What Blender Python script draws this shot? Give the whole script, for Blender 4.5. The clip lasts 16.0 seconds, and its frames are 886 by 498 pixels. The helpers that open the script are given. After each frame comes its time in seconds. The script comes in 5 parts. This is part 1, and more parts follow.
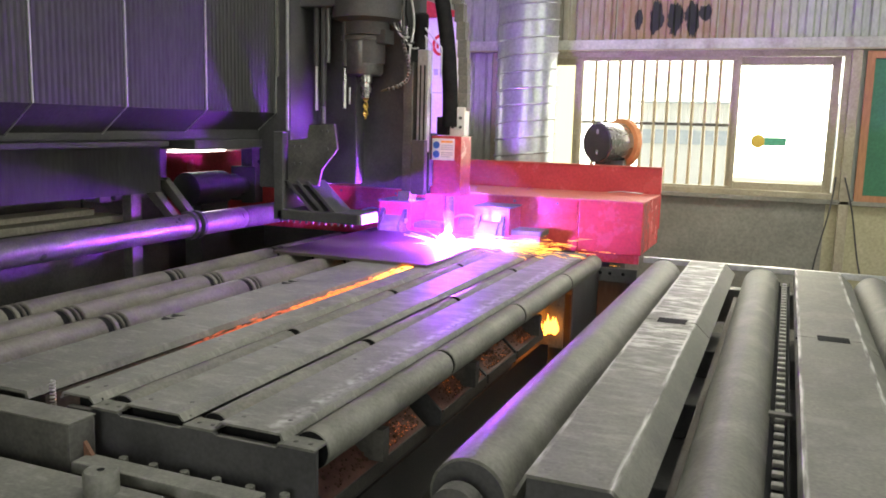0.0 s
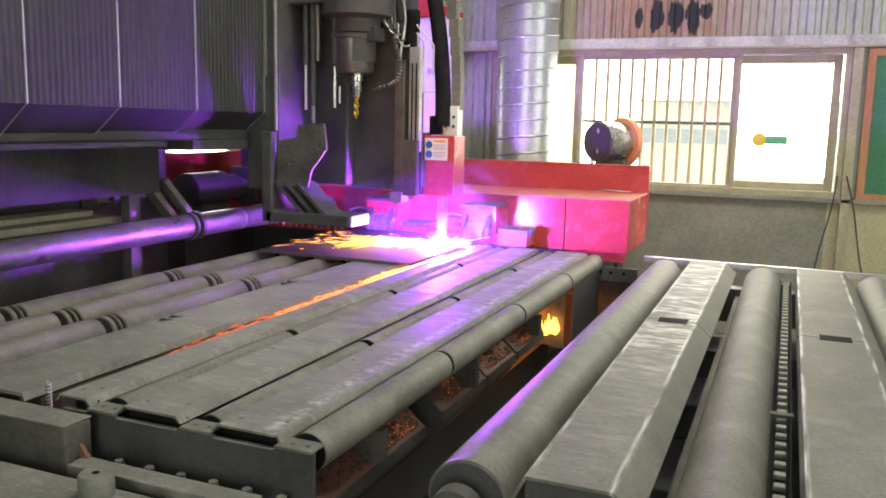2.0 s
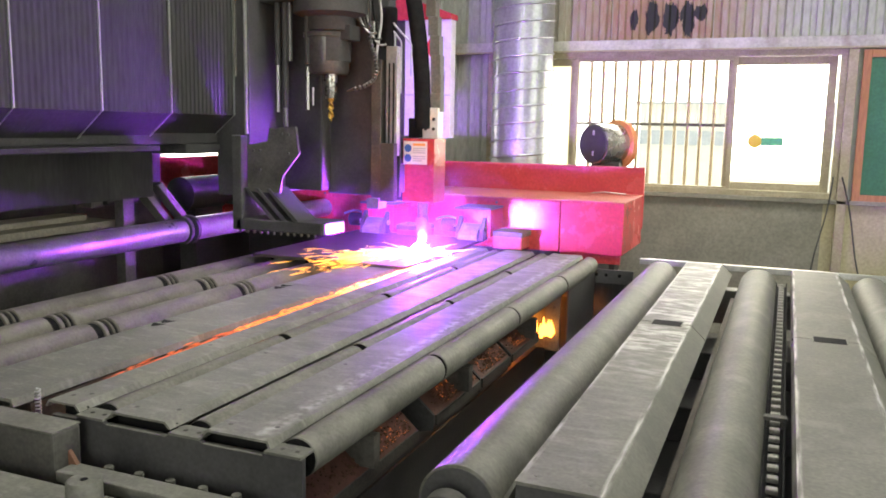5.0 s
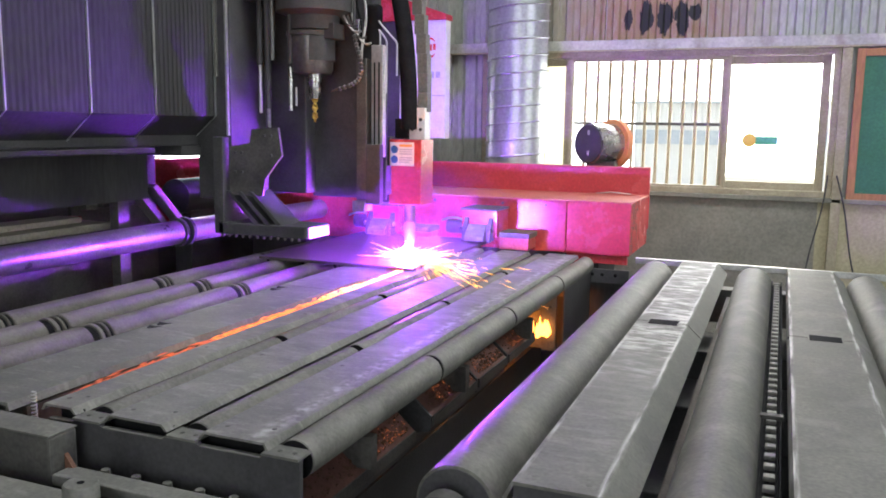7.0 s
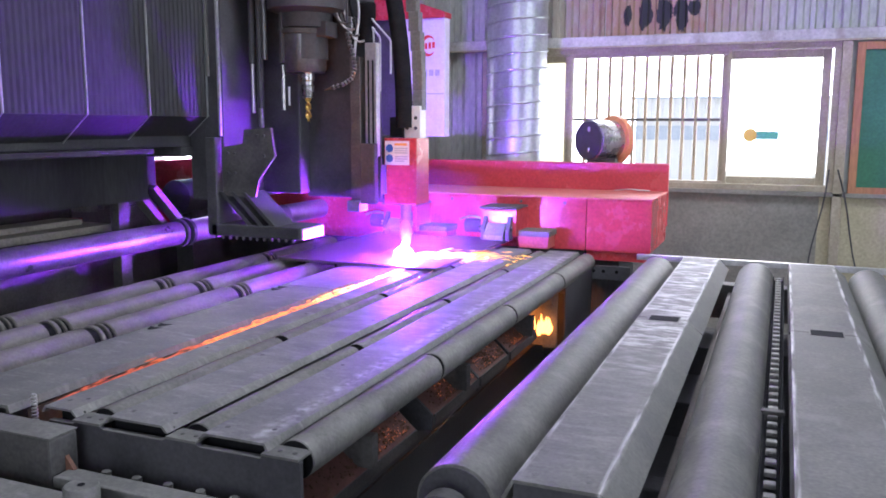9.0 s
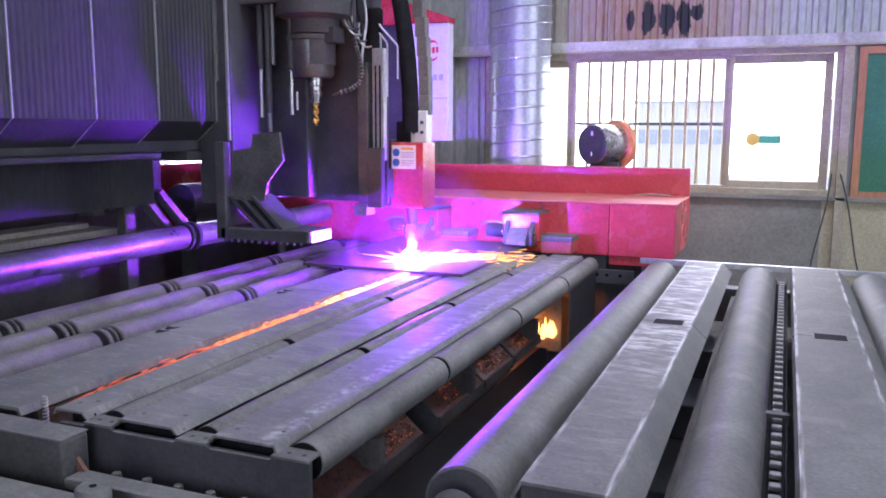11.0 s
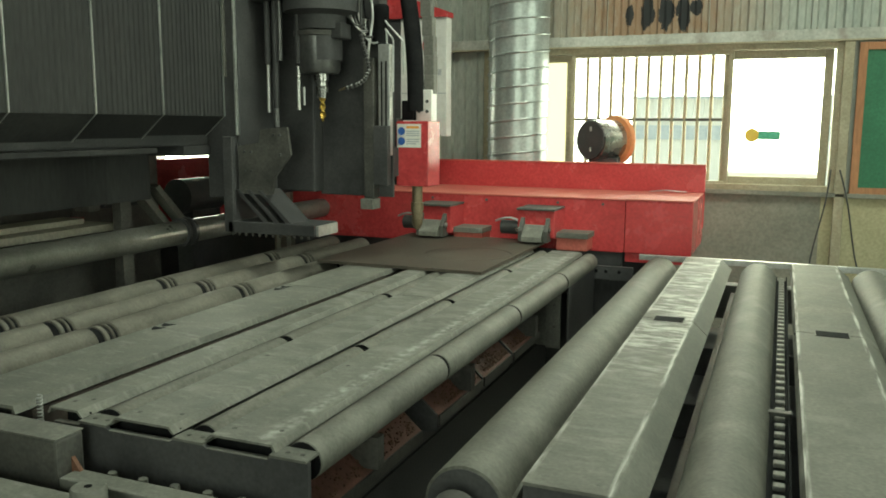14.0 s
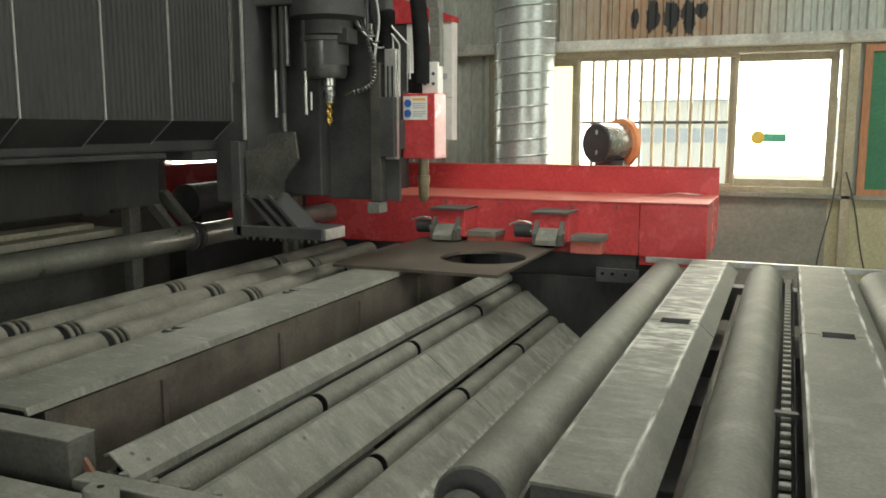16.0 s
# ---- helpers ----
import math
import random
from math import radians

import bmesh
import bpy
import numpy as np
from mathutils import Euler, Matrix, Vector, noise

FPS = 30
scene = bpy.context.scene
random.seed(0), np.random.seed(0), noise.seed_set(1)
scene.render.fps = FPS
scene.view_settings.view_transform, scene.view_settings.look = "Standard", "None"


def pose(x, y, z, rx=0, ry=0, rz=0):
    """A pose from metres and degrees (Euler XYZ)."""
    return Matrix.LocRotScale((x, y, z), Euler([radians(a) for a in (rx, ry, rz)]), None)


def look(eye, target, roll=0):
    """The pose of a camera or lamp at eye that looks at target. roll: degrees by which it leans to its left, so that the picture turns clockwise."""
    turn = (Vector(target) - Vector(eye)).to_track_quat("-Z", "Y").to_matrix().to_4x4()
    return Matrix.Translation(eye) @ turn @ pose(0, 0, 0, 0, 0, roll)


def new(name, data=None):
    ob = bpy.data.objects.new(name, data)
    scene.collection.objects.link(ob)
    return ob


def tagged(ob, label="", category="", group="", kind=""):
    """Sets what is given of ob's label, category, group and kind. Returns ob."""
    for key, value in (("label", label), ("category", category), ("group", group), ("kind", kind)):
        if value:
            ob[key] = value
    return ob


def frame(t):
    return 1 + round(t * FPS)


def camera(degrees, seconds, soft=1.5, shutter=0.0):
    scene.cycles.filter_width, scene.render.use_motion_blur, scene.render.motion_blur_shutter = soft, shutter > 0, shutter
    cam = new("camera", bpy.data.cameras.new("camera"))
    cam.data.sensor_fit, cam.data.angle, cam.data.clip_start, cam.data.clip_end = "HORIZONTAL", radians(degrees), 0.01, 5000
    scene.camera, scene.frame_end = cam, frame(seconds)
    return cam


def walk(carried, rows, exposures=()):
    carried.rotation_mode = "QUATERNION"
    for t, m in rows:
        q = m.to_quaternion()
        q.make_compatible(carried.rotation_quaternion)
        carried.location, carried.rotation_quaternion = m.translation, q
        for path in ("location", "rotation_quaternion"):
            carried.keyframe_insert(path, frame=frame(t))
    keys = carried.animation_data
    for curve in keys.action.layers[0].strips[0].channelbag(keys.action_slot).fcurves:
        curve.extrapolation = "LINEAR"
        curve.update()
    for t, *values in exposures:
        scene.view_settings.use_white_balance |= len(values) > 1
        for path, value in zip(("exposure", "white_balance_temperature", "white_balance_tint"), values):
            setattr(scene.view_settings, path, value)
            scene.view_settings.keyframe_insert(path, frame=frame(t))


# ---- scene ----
PATH = [
    (0, (0.255, 0.043, 1.615), (-0.496, 1.873, 1.317), 1.5),
    (0.5, (0.251, 0.05, 1.613), (-0.502, 1.879, 1.315), 1.5),
    (1, (0.252, 0.057, 1.612), (-0.495, 1.888, 1.311), 1.5),
    (1.5, (0.25, 0.063, 1.615), (-0.497, 1.893, 1.313), 1.5),
    (2, (0.256, 0.064, 1.612), (-0.498, 1.892, 1.314), 1.3),
    (2.5, (0.263, 0.068, 1.612), (-0.494, 1.895, 1.313), 1.3),
    (3, (0.266, 0.074, 1.613), (-0.493, 1.899, 1.315), 1.2),
    (3.5, (0.265, 0.072, 1.615), (-0.492, 1.899, 1.32), 1.2),
    (4, (0.27, 0.075, 1.615), (-0.485, 1.904, 1.324), 1.2),
    (6.5, (0.273, 0.085, 1.612), (-0.472, 1.917, 1.318), 0.8),
    (7, (0.271, 0.081, 1.615), (-0.471, 1.915, 1.324), 0.8),
    (7.5, (0.275, 0.074, 1.617), (-0.47, 1.908, 1.331), 0.8),
    (8, (0.272, 0.077, 1.616), (-0.479, 1.908, 1.33), 0.7),
    (8.5, (0.278, 0.084, 1.614), (-0.474, 1.914, 1.323), 0.4),
    (9, (0.28, 0.088, 1.616), (-0.468, 1.92, 1.32), 0.2),
    (11.5, (0.272, 0.06, 1.619), (-0.48, 1.891, 1.334), 0.2),
    (12, (0.27, 0.062, 1.617), (-0.475, 1.896, 1.331), 0.3),
    (12.5, (0.264, 0.063, 1.619), (-0.478, 1.897, 1.332), 0.4),
    (13, (0.26, 0.073, 1.618), (-0.484, 1.907, 1.329), 0.2),
    (13.5, (0.258, 0.082, 1.62), (-0.484, 1.916, 1.324), 0.3),
    (14, (0.254, 0.086, 1.619), (-0.49, 1.919, 1.321), 0.3),
    (14.5, (0.253, 0.087, 1.618), (-0.493, 1.919, 1.321), 0.2),
    (15, (0.256, 0.083, 1.62), (-0.493, 1.914, 1.326), 0.1),
    (15.5, (0.258, 0.076, 1.618), (-0.495, 1.906, 1.326), 0.1),
    (16, (0.261, 0.066, 1.617), (-0.498, 1.894, 1.329), 0.0),
]
cam = camera(56.3, 16.0, soft=1.8)
walk(cam, [(t, look(e, g, r)) for t, e, g, r in PATH],
     [(0, 0.18, 6950, 4), (1.2, 0.20, 6950, 4), (2.0, 0.34, 7100, 3), (3.5, 0.50, 7150, 4), (4.2, 0.50, 7150, 4), (6.5, 0.18, 6350, 8), (9, 0.18, 5500, 21), (12.5, 0.20, 5250, 28),
      (13.05, 0.20, 5200, 29), (13.25, 0.05, 6550, 2), (13.55, 0.04, 6700, 0), (13.65, 0.02, 6950, -13), (14.0, 0.10, 6950, -15), (14.5, 0.11, 6950, -13), (15.0, 0.12, 6900, -4), (16, 0.12, 6850, 1)])


# ---- world, sun and daylight through the openings ----
world = bpy.data.worlds.new("sky")
world.use_nodes = True
scene.world = world
wn = world.node_tree.nodes
sky = wn.new("ShaderNodeTexSky")
sky.sky_type, sky.sun_disc = "NISHITA", False
sky.sun_elevation, sky.sun_rotation = radians(50), radians(150)
wn["Background"].inputs["Strength"].default_value = 0.12
world.node_tree.links.new(sky.outputs[0], wn["Background"].inputs["Color"])
sun = new("sun", bpy.data.lights.new("sun", "SUN"))
sun.data.energy, sun.data.angle, sun.data.color = 0.6, radians(25), (1.0, 0.97, 0.93)
sun.matrix_world = look((3, -6, 10), (0, 0, 0))


def day_lamp(name, eye, target, w, h, watts, color):
    ob = new(name, bpy.data.lights.new(name, "AREA"))
    ob.data.shape, ob.data.size, ob.data.size_y = "RECTANGLE", w, h
    ob.data.energy, ob.data.color = watts, color
    ob.matrix_world = look(eye, target)
    return ob


day_lamp("daylight_window", (-0.4, 7.25, 1.75), (-0.4, 4.0, 1.45), 2.0, 1.0, 44, (1.0, 0.98, 0.92))
day_lamp("daylight_door_east", (5.9, 2.5, 2.4), (0, 2.5, 1.2), 4.4, 4.2, 140, (1.0, 0.98, 0.9))
day_lamp("daylight_door_south", (1.5, -5.9, 2.4), (0.5, 3.0, 1.2), 4.4, 4.2, 175, (1.0, 0.98, 0.92))
day_lamp("daylight_rooflight", (0.1, 3.4, 5.95), (0.0, 3.4, 0), 1.5, 5.3, 186, (1.0, 0.99, 0.94))
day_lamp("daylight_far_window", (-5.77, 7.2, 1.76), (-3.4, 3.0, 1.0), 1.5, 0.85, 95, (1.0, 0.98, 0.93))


# ---- materials ----
def mat(name, c1, c2, rough=(0.45, 0.7), metal=0.0, scale=4.0, fine=70.0, bump=0.15, stretch=(1, 1, 1),
        streak=None, spec=0.5, mid=0.5):
    """Two-scale procedural surface: large stains between c1 and c2, fine grain, relief; streak = (scale vector, colour, amount)."""
    m = bpy.data.materials.new(name)
    m.use_nodes = True
    nt = m.node_tree
    n, l = nt.nodes, nt.links
    b = n["Principled BSDF"]
    tc, oi, add = n.new("ShaderNodeTexCoord"), n.new("ShaderNodeObjectInfo"), n.new("ShaderNodeVectorMath")
    mul = n.new("ShaderNodeMath")
    mul.operation, mul.inputs[1].default_value = "MULTIPLY", 37.0
    l.new(oi.outputs["Random"], mul.inputs[0])
    l.new(tc.outputs["Object"], add.inputs[0])
    l.new(mul.outputs[0], add.inputs[1])
    mp = n.new("ShaderNodeMapping")
    mp.inputs["Scale"].default_value = stretch
    l.new(add.outputs[0], mp.inputs["Vector"])
    big, sm = n.new("ShaderNodeTexNoise"), n.new("ShaderNodeTexNoise")
    big.inputs["Scale"].default_value, big.inputs["Detail"].default_value = scale, 6
    big.inputs["Roughness"].default_value = 0.65
    sm.inputs["Scale"].default_value, sm.inputs["Detail"].default_value = fine, 3
    l.new(mp.outputs[0], big.inputs["Vector"])
    l.new(mp.outputs[0], sm.inputs["Vector"])
    r = n.new("ShaderNodeValToRGB")
    r.color_ramp.elements[0].position, r.color_ramp.elements[1].position = mid - 0.16, mid + 0.16
    r.color_ramp.elements[0].color, r.color_ramp.elements[1].color = (*c1, 1), (*c2, 1)
    l.new(big.outputs["Fac"], r.inputs["Fac"])
    mx = n.new("ShaderNodeMix")
    mx.data_type, mx.blend_type = "RGBA", "OVERLAY"
    mx.inputs["Factor"].default_value = 0.35
    l.new(r.outputs["Color"], mx.inputs["A"])
    l.new(sm.outputs["Fac"], mx.inputs["B"])
    col = mx.outputs["Result"]
    rr = n.new("ShaderNodeMapRange")
    rr.inputs["To Min"].default_value, rr.inputs["To Max"].default_value = rough
    rr.inputs["From Min"].default_value, rr.inputs["From Max"].default_value = 0.3, 0.7
    l.new(big.outputs["Fac"], rr.inputs["Value"])
    if streak:
        mp2, ns, rs = n.new("ShaderNodeMapping"), n.new("ShaderNodeTexNoise"), n.new("ShaderNodeValToRGB")
        mp2.inputs["Scale"].default_value = streak[0]
        l.new(add.outputs[0], mp2.inputs["Vector"])
        l.new(mp2.outputs[0], ns.inputs["Vector"])
        ns.inputs["Scale"].default_value, ns.inputs["Detail"].default_value = 1.0, 5
        rs.color_ramp.elements[0].position, rs.color_ramp.elements[1].position = 0.55, 0.72
        rs.color_ramp.elements[1].color = (streak[2],) * 3 + (1,)
        l.new(ns.outputs["Fac"], rs.inputs["Fac"])
        m2 = n.new("ShaderNodeMix")
        m2.data_type = "RGBA"
        l.new(rs.outputs["Color"], m2.inputs["Factor"])
        l.new(col, m2.inputs["A"])
        m2.inputs["B"].default_value = (*streak[1], 1)
        col = m2.outputs["Result"]
    l.new(col, b.inputs["Base Color"])
    l.new(rr.outputs[0], b.inputs["Roughness"])
    b.inputs["Metallic"].default_value = metal
    b.inputs["Specular IOR Level"].default_value = spec
    bp = n.new("ShaderNodeBump")
    bp.inputs["Strength"].default_value, bp.inputs["Distance"].default_value = bump, 0.004
    l.new(sm.outputs["Fac"], bp.inputs["Height"])
    l.new(bp.outputs[0], b.inputs["Normal"])
    return m


def glow(name, color, strength):
    m = bpy.data.materials.new(name)
    m.use_nodes = True
    b = m.node_tree.nodes["Principled BSDF"]
    b.inputs["Base Color"].default_value = (0.05, 0.05, 0.05, 1)
    b.inputs["Emission Color"].default_value, b.inputs["Emission Strength"].default_value = (*color, 1), strength
    return m


STEEL = mat("mill_scale_steel", (0.125, 0.126, 0.110), (0.215, 0.213, 0.186), (0.55, 0.78), 0.1, 6, 110, 0.12, spec=0.38,
            streak=((16, 42, 10), (0.36, 0.355, 0.325), 0.38))
SEGROLL = mat("browned_roller_steel", (0.11, 0.104, 0.086), (0.2, 0.188, 0.158), (0.5, 0.75), 0.15, 7, 90, 0.15,
              streak=((9, 2.5, 9), (0.27, 0.26, 0.22), 0.4))
CHAINM = mat("chain_steel", (0.19, 0.184, 0.165), (0.28, 0.272, 0.245), (0.5, 0.7), 0.1, 30, 120, 0.1)
ROLLER = mat("worn_roller_steel", (0.11, 0.109, 0.093), (0.195, 0.191, 0.165), (0.52, 0.75), 0.1, 5, 80, 0.1, spec=0.38,
             streak=((7, 8, 7), (0.29, 0.285, 0.255), 0.35))
PIPEM = mat("rubbed_pipe_steel", (0.20, 0.197, 0.175), (0.31, 0.305, 0.275), (0.26, 0.42), 0.55, 5, 90, 0.06)
SCUFF = mat("scuffed_cover_steel", (0.105, 0.104, 0.09), (0.178, 0.176, 0.152), (0.5, 0.72), 0.1, 5, 90, 0.12, spec=0.38)
PLATE = mat("fresh_plate_steel", (0.075, 0.064, 0.053), (0.145, 0.124, 0.102), (0.42, 0.6), 0.3, 3, 60, 0.08)
RUST = mat("rusty_steel", (0.10, 0.05, 0.035), (0.24, 0.12, 0.075), (0.7, 0.9), 0.1, 7, 120, 0.5)
SKIRT = mat("dirty_brown_plate", (0.07, 0.058, 0.05), (0.15, 0.125, 0.105), (0.5, 0.8), 0.2, 6, 90, 0.3, streak=((4, 4, 0.8), (0.16, 0.15, 0.13), 0.5))
TRAY = mat("heat_browned_tray", (0.12, 0.055, 0.045), (0.21, 0.095, 0.075), (0.55, 0.8), 0.2, 6, 90, 0.3)
GRAIN = mat("brown_slag", (0.08, 0.042, 0.028), (0.17, 0.095, 0.06), (0.6, 0.9), 0.1, 20, 120, 0.2)
GRIMY = mat("grimy_dark_steel", (0.065, 0.064, 0.060), (0.135, 0.130, 0.118), (0.5, 0.75), 0.3, 5, 80, 0.2)
DUSTY = mat("dusty_dark_steel", (0.12, 0.118, 0.105), (0.21, 0.206, 0.182), (0.55, 0.8), 0.15, 5, 80, 0.2)
BLACK = mat("black_machine_paint", (0.044, 0.044, 0.046), (0.08, 0.079, 0.08), (0.45, 0.7), 0.0, 4, 90, 0.1, spec=0.3)
RUBBER = mat("black_rubber", (0.008, 0.008, 0.009), (0.02, 0.02, 0.021), (0.7, 0.9), 0.0, 8, 120, 0.1, spec=0.08)
COVER = mat("dark_telescopic_cover", (0.030, 0.030, 0.031), (0.054, 0.054, 0.053), (0.5, 0.7), 0.0, 3, 60, 0.08, stretch=(1, 1, 0.2), spec=0.15)
RED = mat("red_machine_paint", (0.45, 0.048, 0.055), (0.55, 0.07, 0.076), (0.17, 0.32), 0.0, 3, 50, 0.06,
          streak=((2, 3, 9), (0.35, 0.05, 0.045), 0.4))
REDTOP = mat("dusty_red_paint", (0.50, 0.10, 0.085), (0.56, 0.17, 0.13), (0.5, 0.7), 0.0, 4, 60, 0.08)
WHITE = mat("white_paint", (0.66, 0.65, 0.62), (0.78, 0.77, 0.74), (0.35, 0.5), 0.0, 4, 60, 0.05)
LABEL = mat("label_paper", (0.72, 0.71, 0.66), (0.8, 0.79, 0.74), (0.4, 0.5), 0.0, 9, 60, 0.0)
GALV = mat("galvanised_steel", (0.36, 0.39, 0.375), (0.45, 0.48, 0.465), (0.30, 0.42), 0.6, 2, 40, 0.05)
ALU = mat("aluminium_profile", (0.42, 0.42, 0.41), (0.58, 0.58, 0.56), (0.3, 0.45), 0.7, 6, 60, 0.05)
BRIGHT = mat("bright_turned_steel", (0.3, 0.3, 0.29), (0.5, 0.5, 0.48), (0.2, 0.35), 0.9, 10, 80, 0.05)
NOSE = mat("dull_nose_steel", (0.10, 0.10, 0.10), (0.17, 0.17, 0.165), (0.3, 0.45), 0.6, 8, 60, 0.05)
BRASS = mat("yellow_drill_coating", (0.62, 0.40, 0.08), (0.75, 0.52, 0.13), (0.25, 0.4), 0.7, 10, 80, 0.05)
TORCHM = mat("worn_brass_torch", (0.17, 0.135, 0.085), (0.27, 0.22, 0.145), (0.4, 0.6), 0.6, 12, 80, 0.1)
SHEET = mat("grey_corrugated_sheet", (0.34, 0.365, 0.325), (0.47, 0.49, 0.44), (0.45, 0.65), 0.15, 1.6, 40, 0.08, stretch=(1, 1, 0.35),
            streak=((9, 1, 0.8), (0.24, 0.25, 0.22), 0.6))
CONCRETE = mat("grey_rendered_wall", (0.19, 0.184, 0.152), (0.29, 0.28, 0.235), (0.8, 0.95), 0.0, 2.2, 45, 0.3)
CREAM = mat("cream_rendered_wall", (0.37, 0.34, 0.21), (0.48, 0.44, 0.285), (0.8, 0.95), 0.0, 2.0, 45, 0.3)
FLOOR = mat("oily_concrete_floor", (0.06, 0.058, 0.052), (0.15, 0.145, 0.13), (0.5, 0.85), 0.0, 1.5, 50, 0.3)
ROOF = mat("roof_sheet", (0.40, 0.41, 0.38), (0.5, 0.51, 0.48), (0.6, 0.8), 0.0, 1.5, 40, 0.1)
FRAMEM = mat("weathered_window_frame", (0.31, 0.275, 0.185), (0.42, 0.375, 0.27), (0.45, 0.65), 0.1, 6, 60, 0.1)
LINTELM = mat("flaking_white_lintel", (0.36, 0.36, 0.32), (0.52, 0.52, 0.48), (0.5, 0.7), 0.0, 3.5, 50, 0.2,
              streak=((5, 1, 3), (0.2, 0.14, 0.11), 0.7))
BARM = mat("painted_window_bar", (0.30, 0.24, 0.15), (0.42, 0.35, 0.24), (0.5, 0.7), 0.1, 9, 60, 0.1)
GREEN = mat("green_board", (0.03, 0.14, 0.07), (0.05, 0.19, 0.10), (0.5, 0.7), 0.0, 3, 60, 0.05)
WOOD = mat("orange_wood_frame", (0.34, 0.15, 0.07), (0.45, 0.22, 0.11), (0.5, 0.7), 0.0, 6, 60, 0.1, stretch=(1, 1, 0.2))
ORANGE = mat("orange_painted_rim", (0.60, 0.22, 0.08), (0.70, 0.30, 0.14), (0.4, 0.6), 0.0, 6, 60, 0.1)
BEIGE = mat("dusty_beige_beam", (0.36, 0.33, 0.26), (0.48, 0.44, 0.36), (0.6, 0.8), 0.1, 4, 60, 0.1)
YELLOW = mat("yellow_sticker", (0.75, 0.52, 0.08), (0.8, 0.58, 0.12), (0.5, 0.6), 0, 9, 60, 0)
GREENST = mat("green_sticker", (0.10, 0.42, 0.26), (0.14, 0.5, 0.32), (0.5, 0.6), 0, 9, 60, 0)
BLUEST = mat("blue_sign", (0.04, 0.12, 0.42), (0.06, 0.16, 0.5), (0.5, 0.6), 0, 9, 60, 0)
ORANGEST = mat("orange_print", (0.8, 0.34, 0.06), (0.85, 0.4, 0.1), (0.5, 0.6), 0, 9, 60, 0)
GREYPR = mat("grey_print", (0.42, 0.43, 0.45), (0.5, 0.5, 0.52), (0.5, 0.6), 0, 9, 60, 0)
REDPR = mat("red_print", (0.6, 0.03, 0.03), (0.66, 0.05, 0.05), (0.5, 0.6), 0, 9, 60, 0)
YARD = mat("sunlit_yard", (0.6, 0.6, 0.56), (0.7, 0.7, 0.66), (0.8, 0.9), 0, 1, 30, 0.1)

ARC = glow("plasma_arc", (0.31, 0.034, 1.0), 4700)
PILOT = glow("weak_arc", (0.38, 0.27, 1.0), 1500)
ARCHALO = glow("arc_core", (0.8, 0.35, 1.0), 60)
SPARK = glow("hot_spark", (1.0, 0.40, 0.06), 5)
SPARKW = glow("white_hot_spark", (1.0, 0.6, 0.25), 8)
MOLTEN = glow("molten_slag", (1.0, 0.26, 0.04), 70)
FLAME = glow("slag_flame", (1.0, 0.30, 0.045), 7)
SLOTFIRE = glow("slot_underlight", (1.0, 0.18, 0.02), 200)
SLOTHOT = glow("yellow_slot_firelight", (1.0, 0.30, 0.05), 9)
SLOTMID = glow("orange_slot_firelight", (1.0, 0.20, 0.03), 2.2)
SLOTDULL = glow("dull_red_slot_firelight", (1.0, 0.17, 0.05), 0.6)
EMBER = glow("orange_ember", (1.0, 0.24, 0.06), 1.0)
SKYGLOW = glow("bright_overcast_distance", (1.0, 0.98, 0.94), 5.0)

glass = bpy.data.materials.new("dusty_glass")
glass.use_nodes = True
_b = glass.node_tree.nodes["Principled BSDF"]
_b.inputs["Transmission Weight"].default_value, _b.inputs["Roughness"].default_value = 1.0, 0.02
_b.inputs["IOR"].default_value = 1.05
frosted = bpy.data.materials.new("frosted_glass")
frosted.use_nodes = True
_b = frosted.node_tree.nodes["Principled BSDF"]
_b.inputs["Transmission Weight"].default_value, _b.inputs["Roughness"].default_value = 1.0, 0.35
_b.inputs["Base Color"].default_value, _b.inputs["IOR"].default_value = (1.0, 0.97, 0.88, 1), 1.1


amber = frosted.copy()
amber.name = "yellowed_frosted_glass"
amber.node_tree.nodes["Principled BSDF"].inputs["Base Color"].default_value = (0.36, 0.315, 0.19, 1)

# ---- building blocks ----
BASES = {}


def thing(name, base, label, category, group="", kind=""):
    ob = new(name)
    ob.location = base
    ob.empty_display_size = 0.05
    BASES[ob.name] = Vector(base)
    return tagged(ob, label, category, group, kind)


def part(name, bm, material, parent, label="", smooth=False):
    """Links a bmesh given in world coordinates as one mesh under a thing or a part."""
    base = Vector((0, 0, 0))
    if parent:
        base = BASES[parent.name]
        bmesh.ops.translate(bm, verts=bm.verts, vec=-base)
    bmesh.ops.recalc_face_normals(bm, faces=bm.faces)
    me = bpy.data.meshes.new(name)
    bm.to_mesh(me)
    bm.free()
    me.materials.append(material)
    if smooth:
        me.shade_smooth()
        me.set_sharp_from_angle(angle=radians(40))
    ob = new(name, me)
    ob.parent = parent
    BASES[ob.name] = base
    if label:
        ob["label"] = label
    return ob


def solo(name, bm, material, label, category, kind="", group="", smooth=False):
    return tagged(part(name, bm, material, None, smooth=smooth), label, category, group, kind)


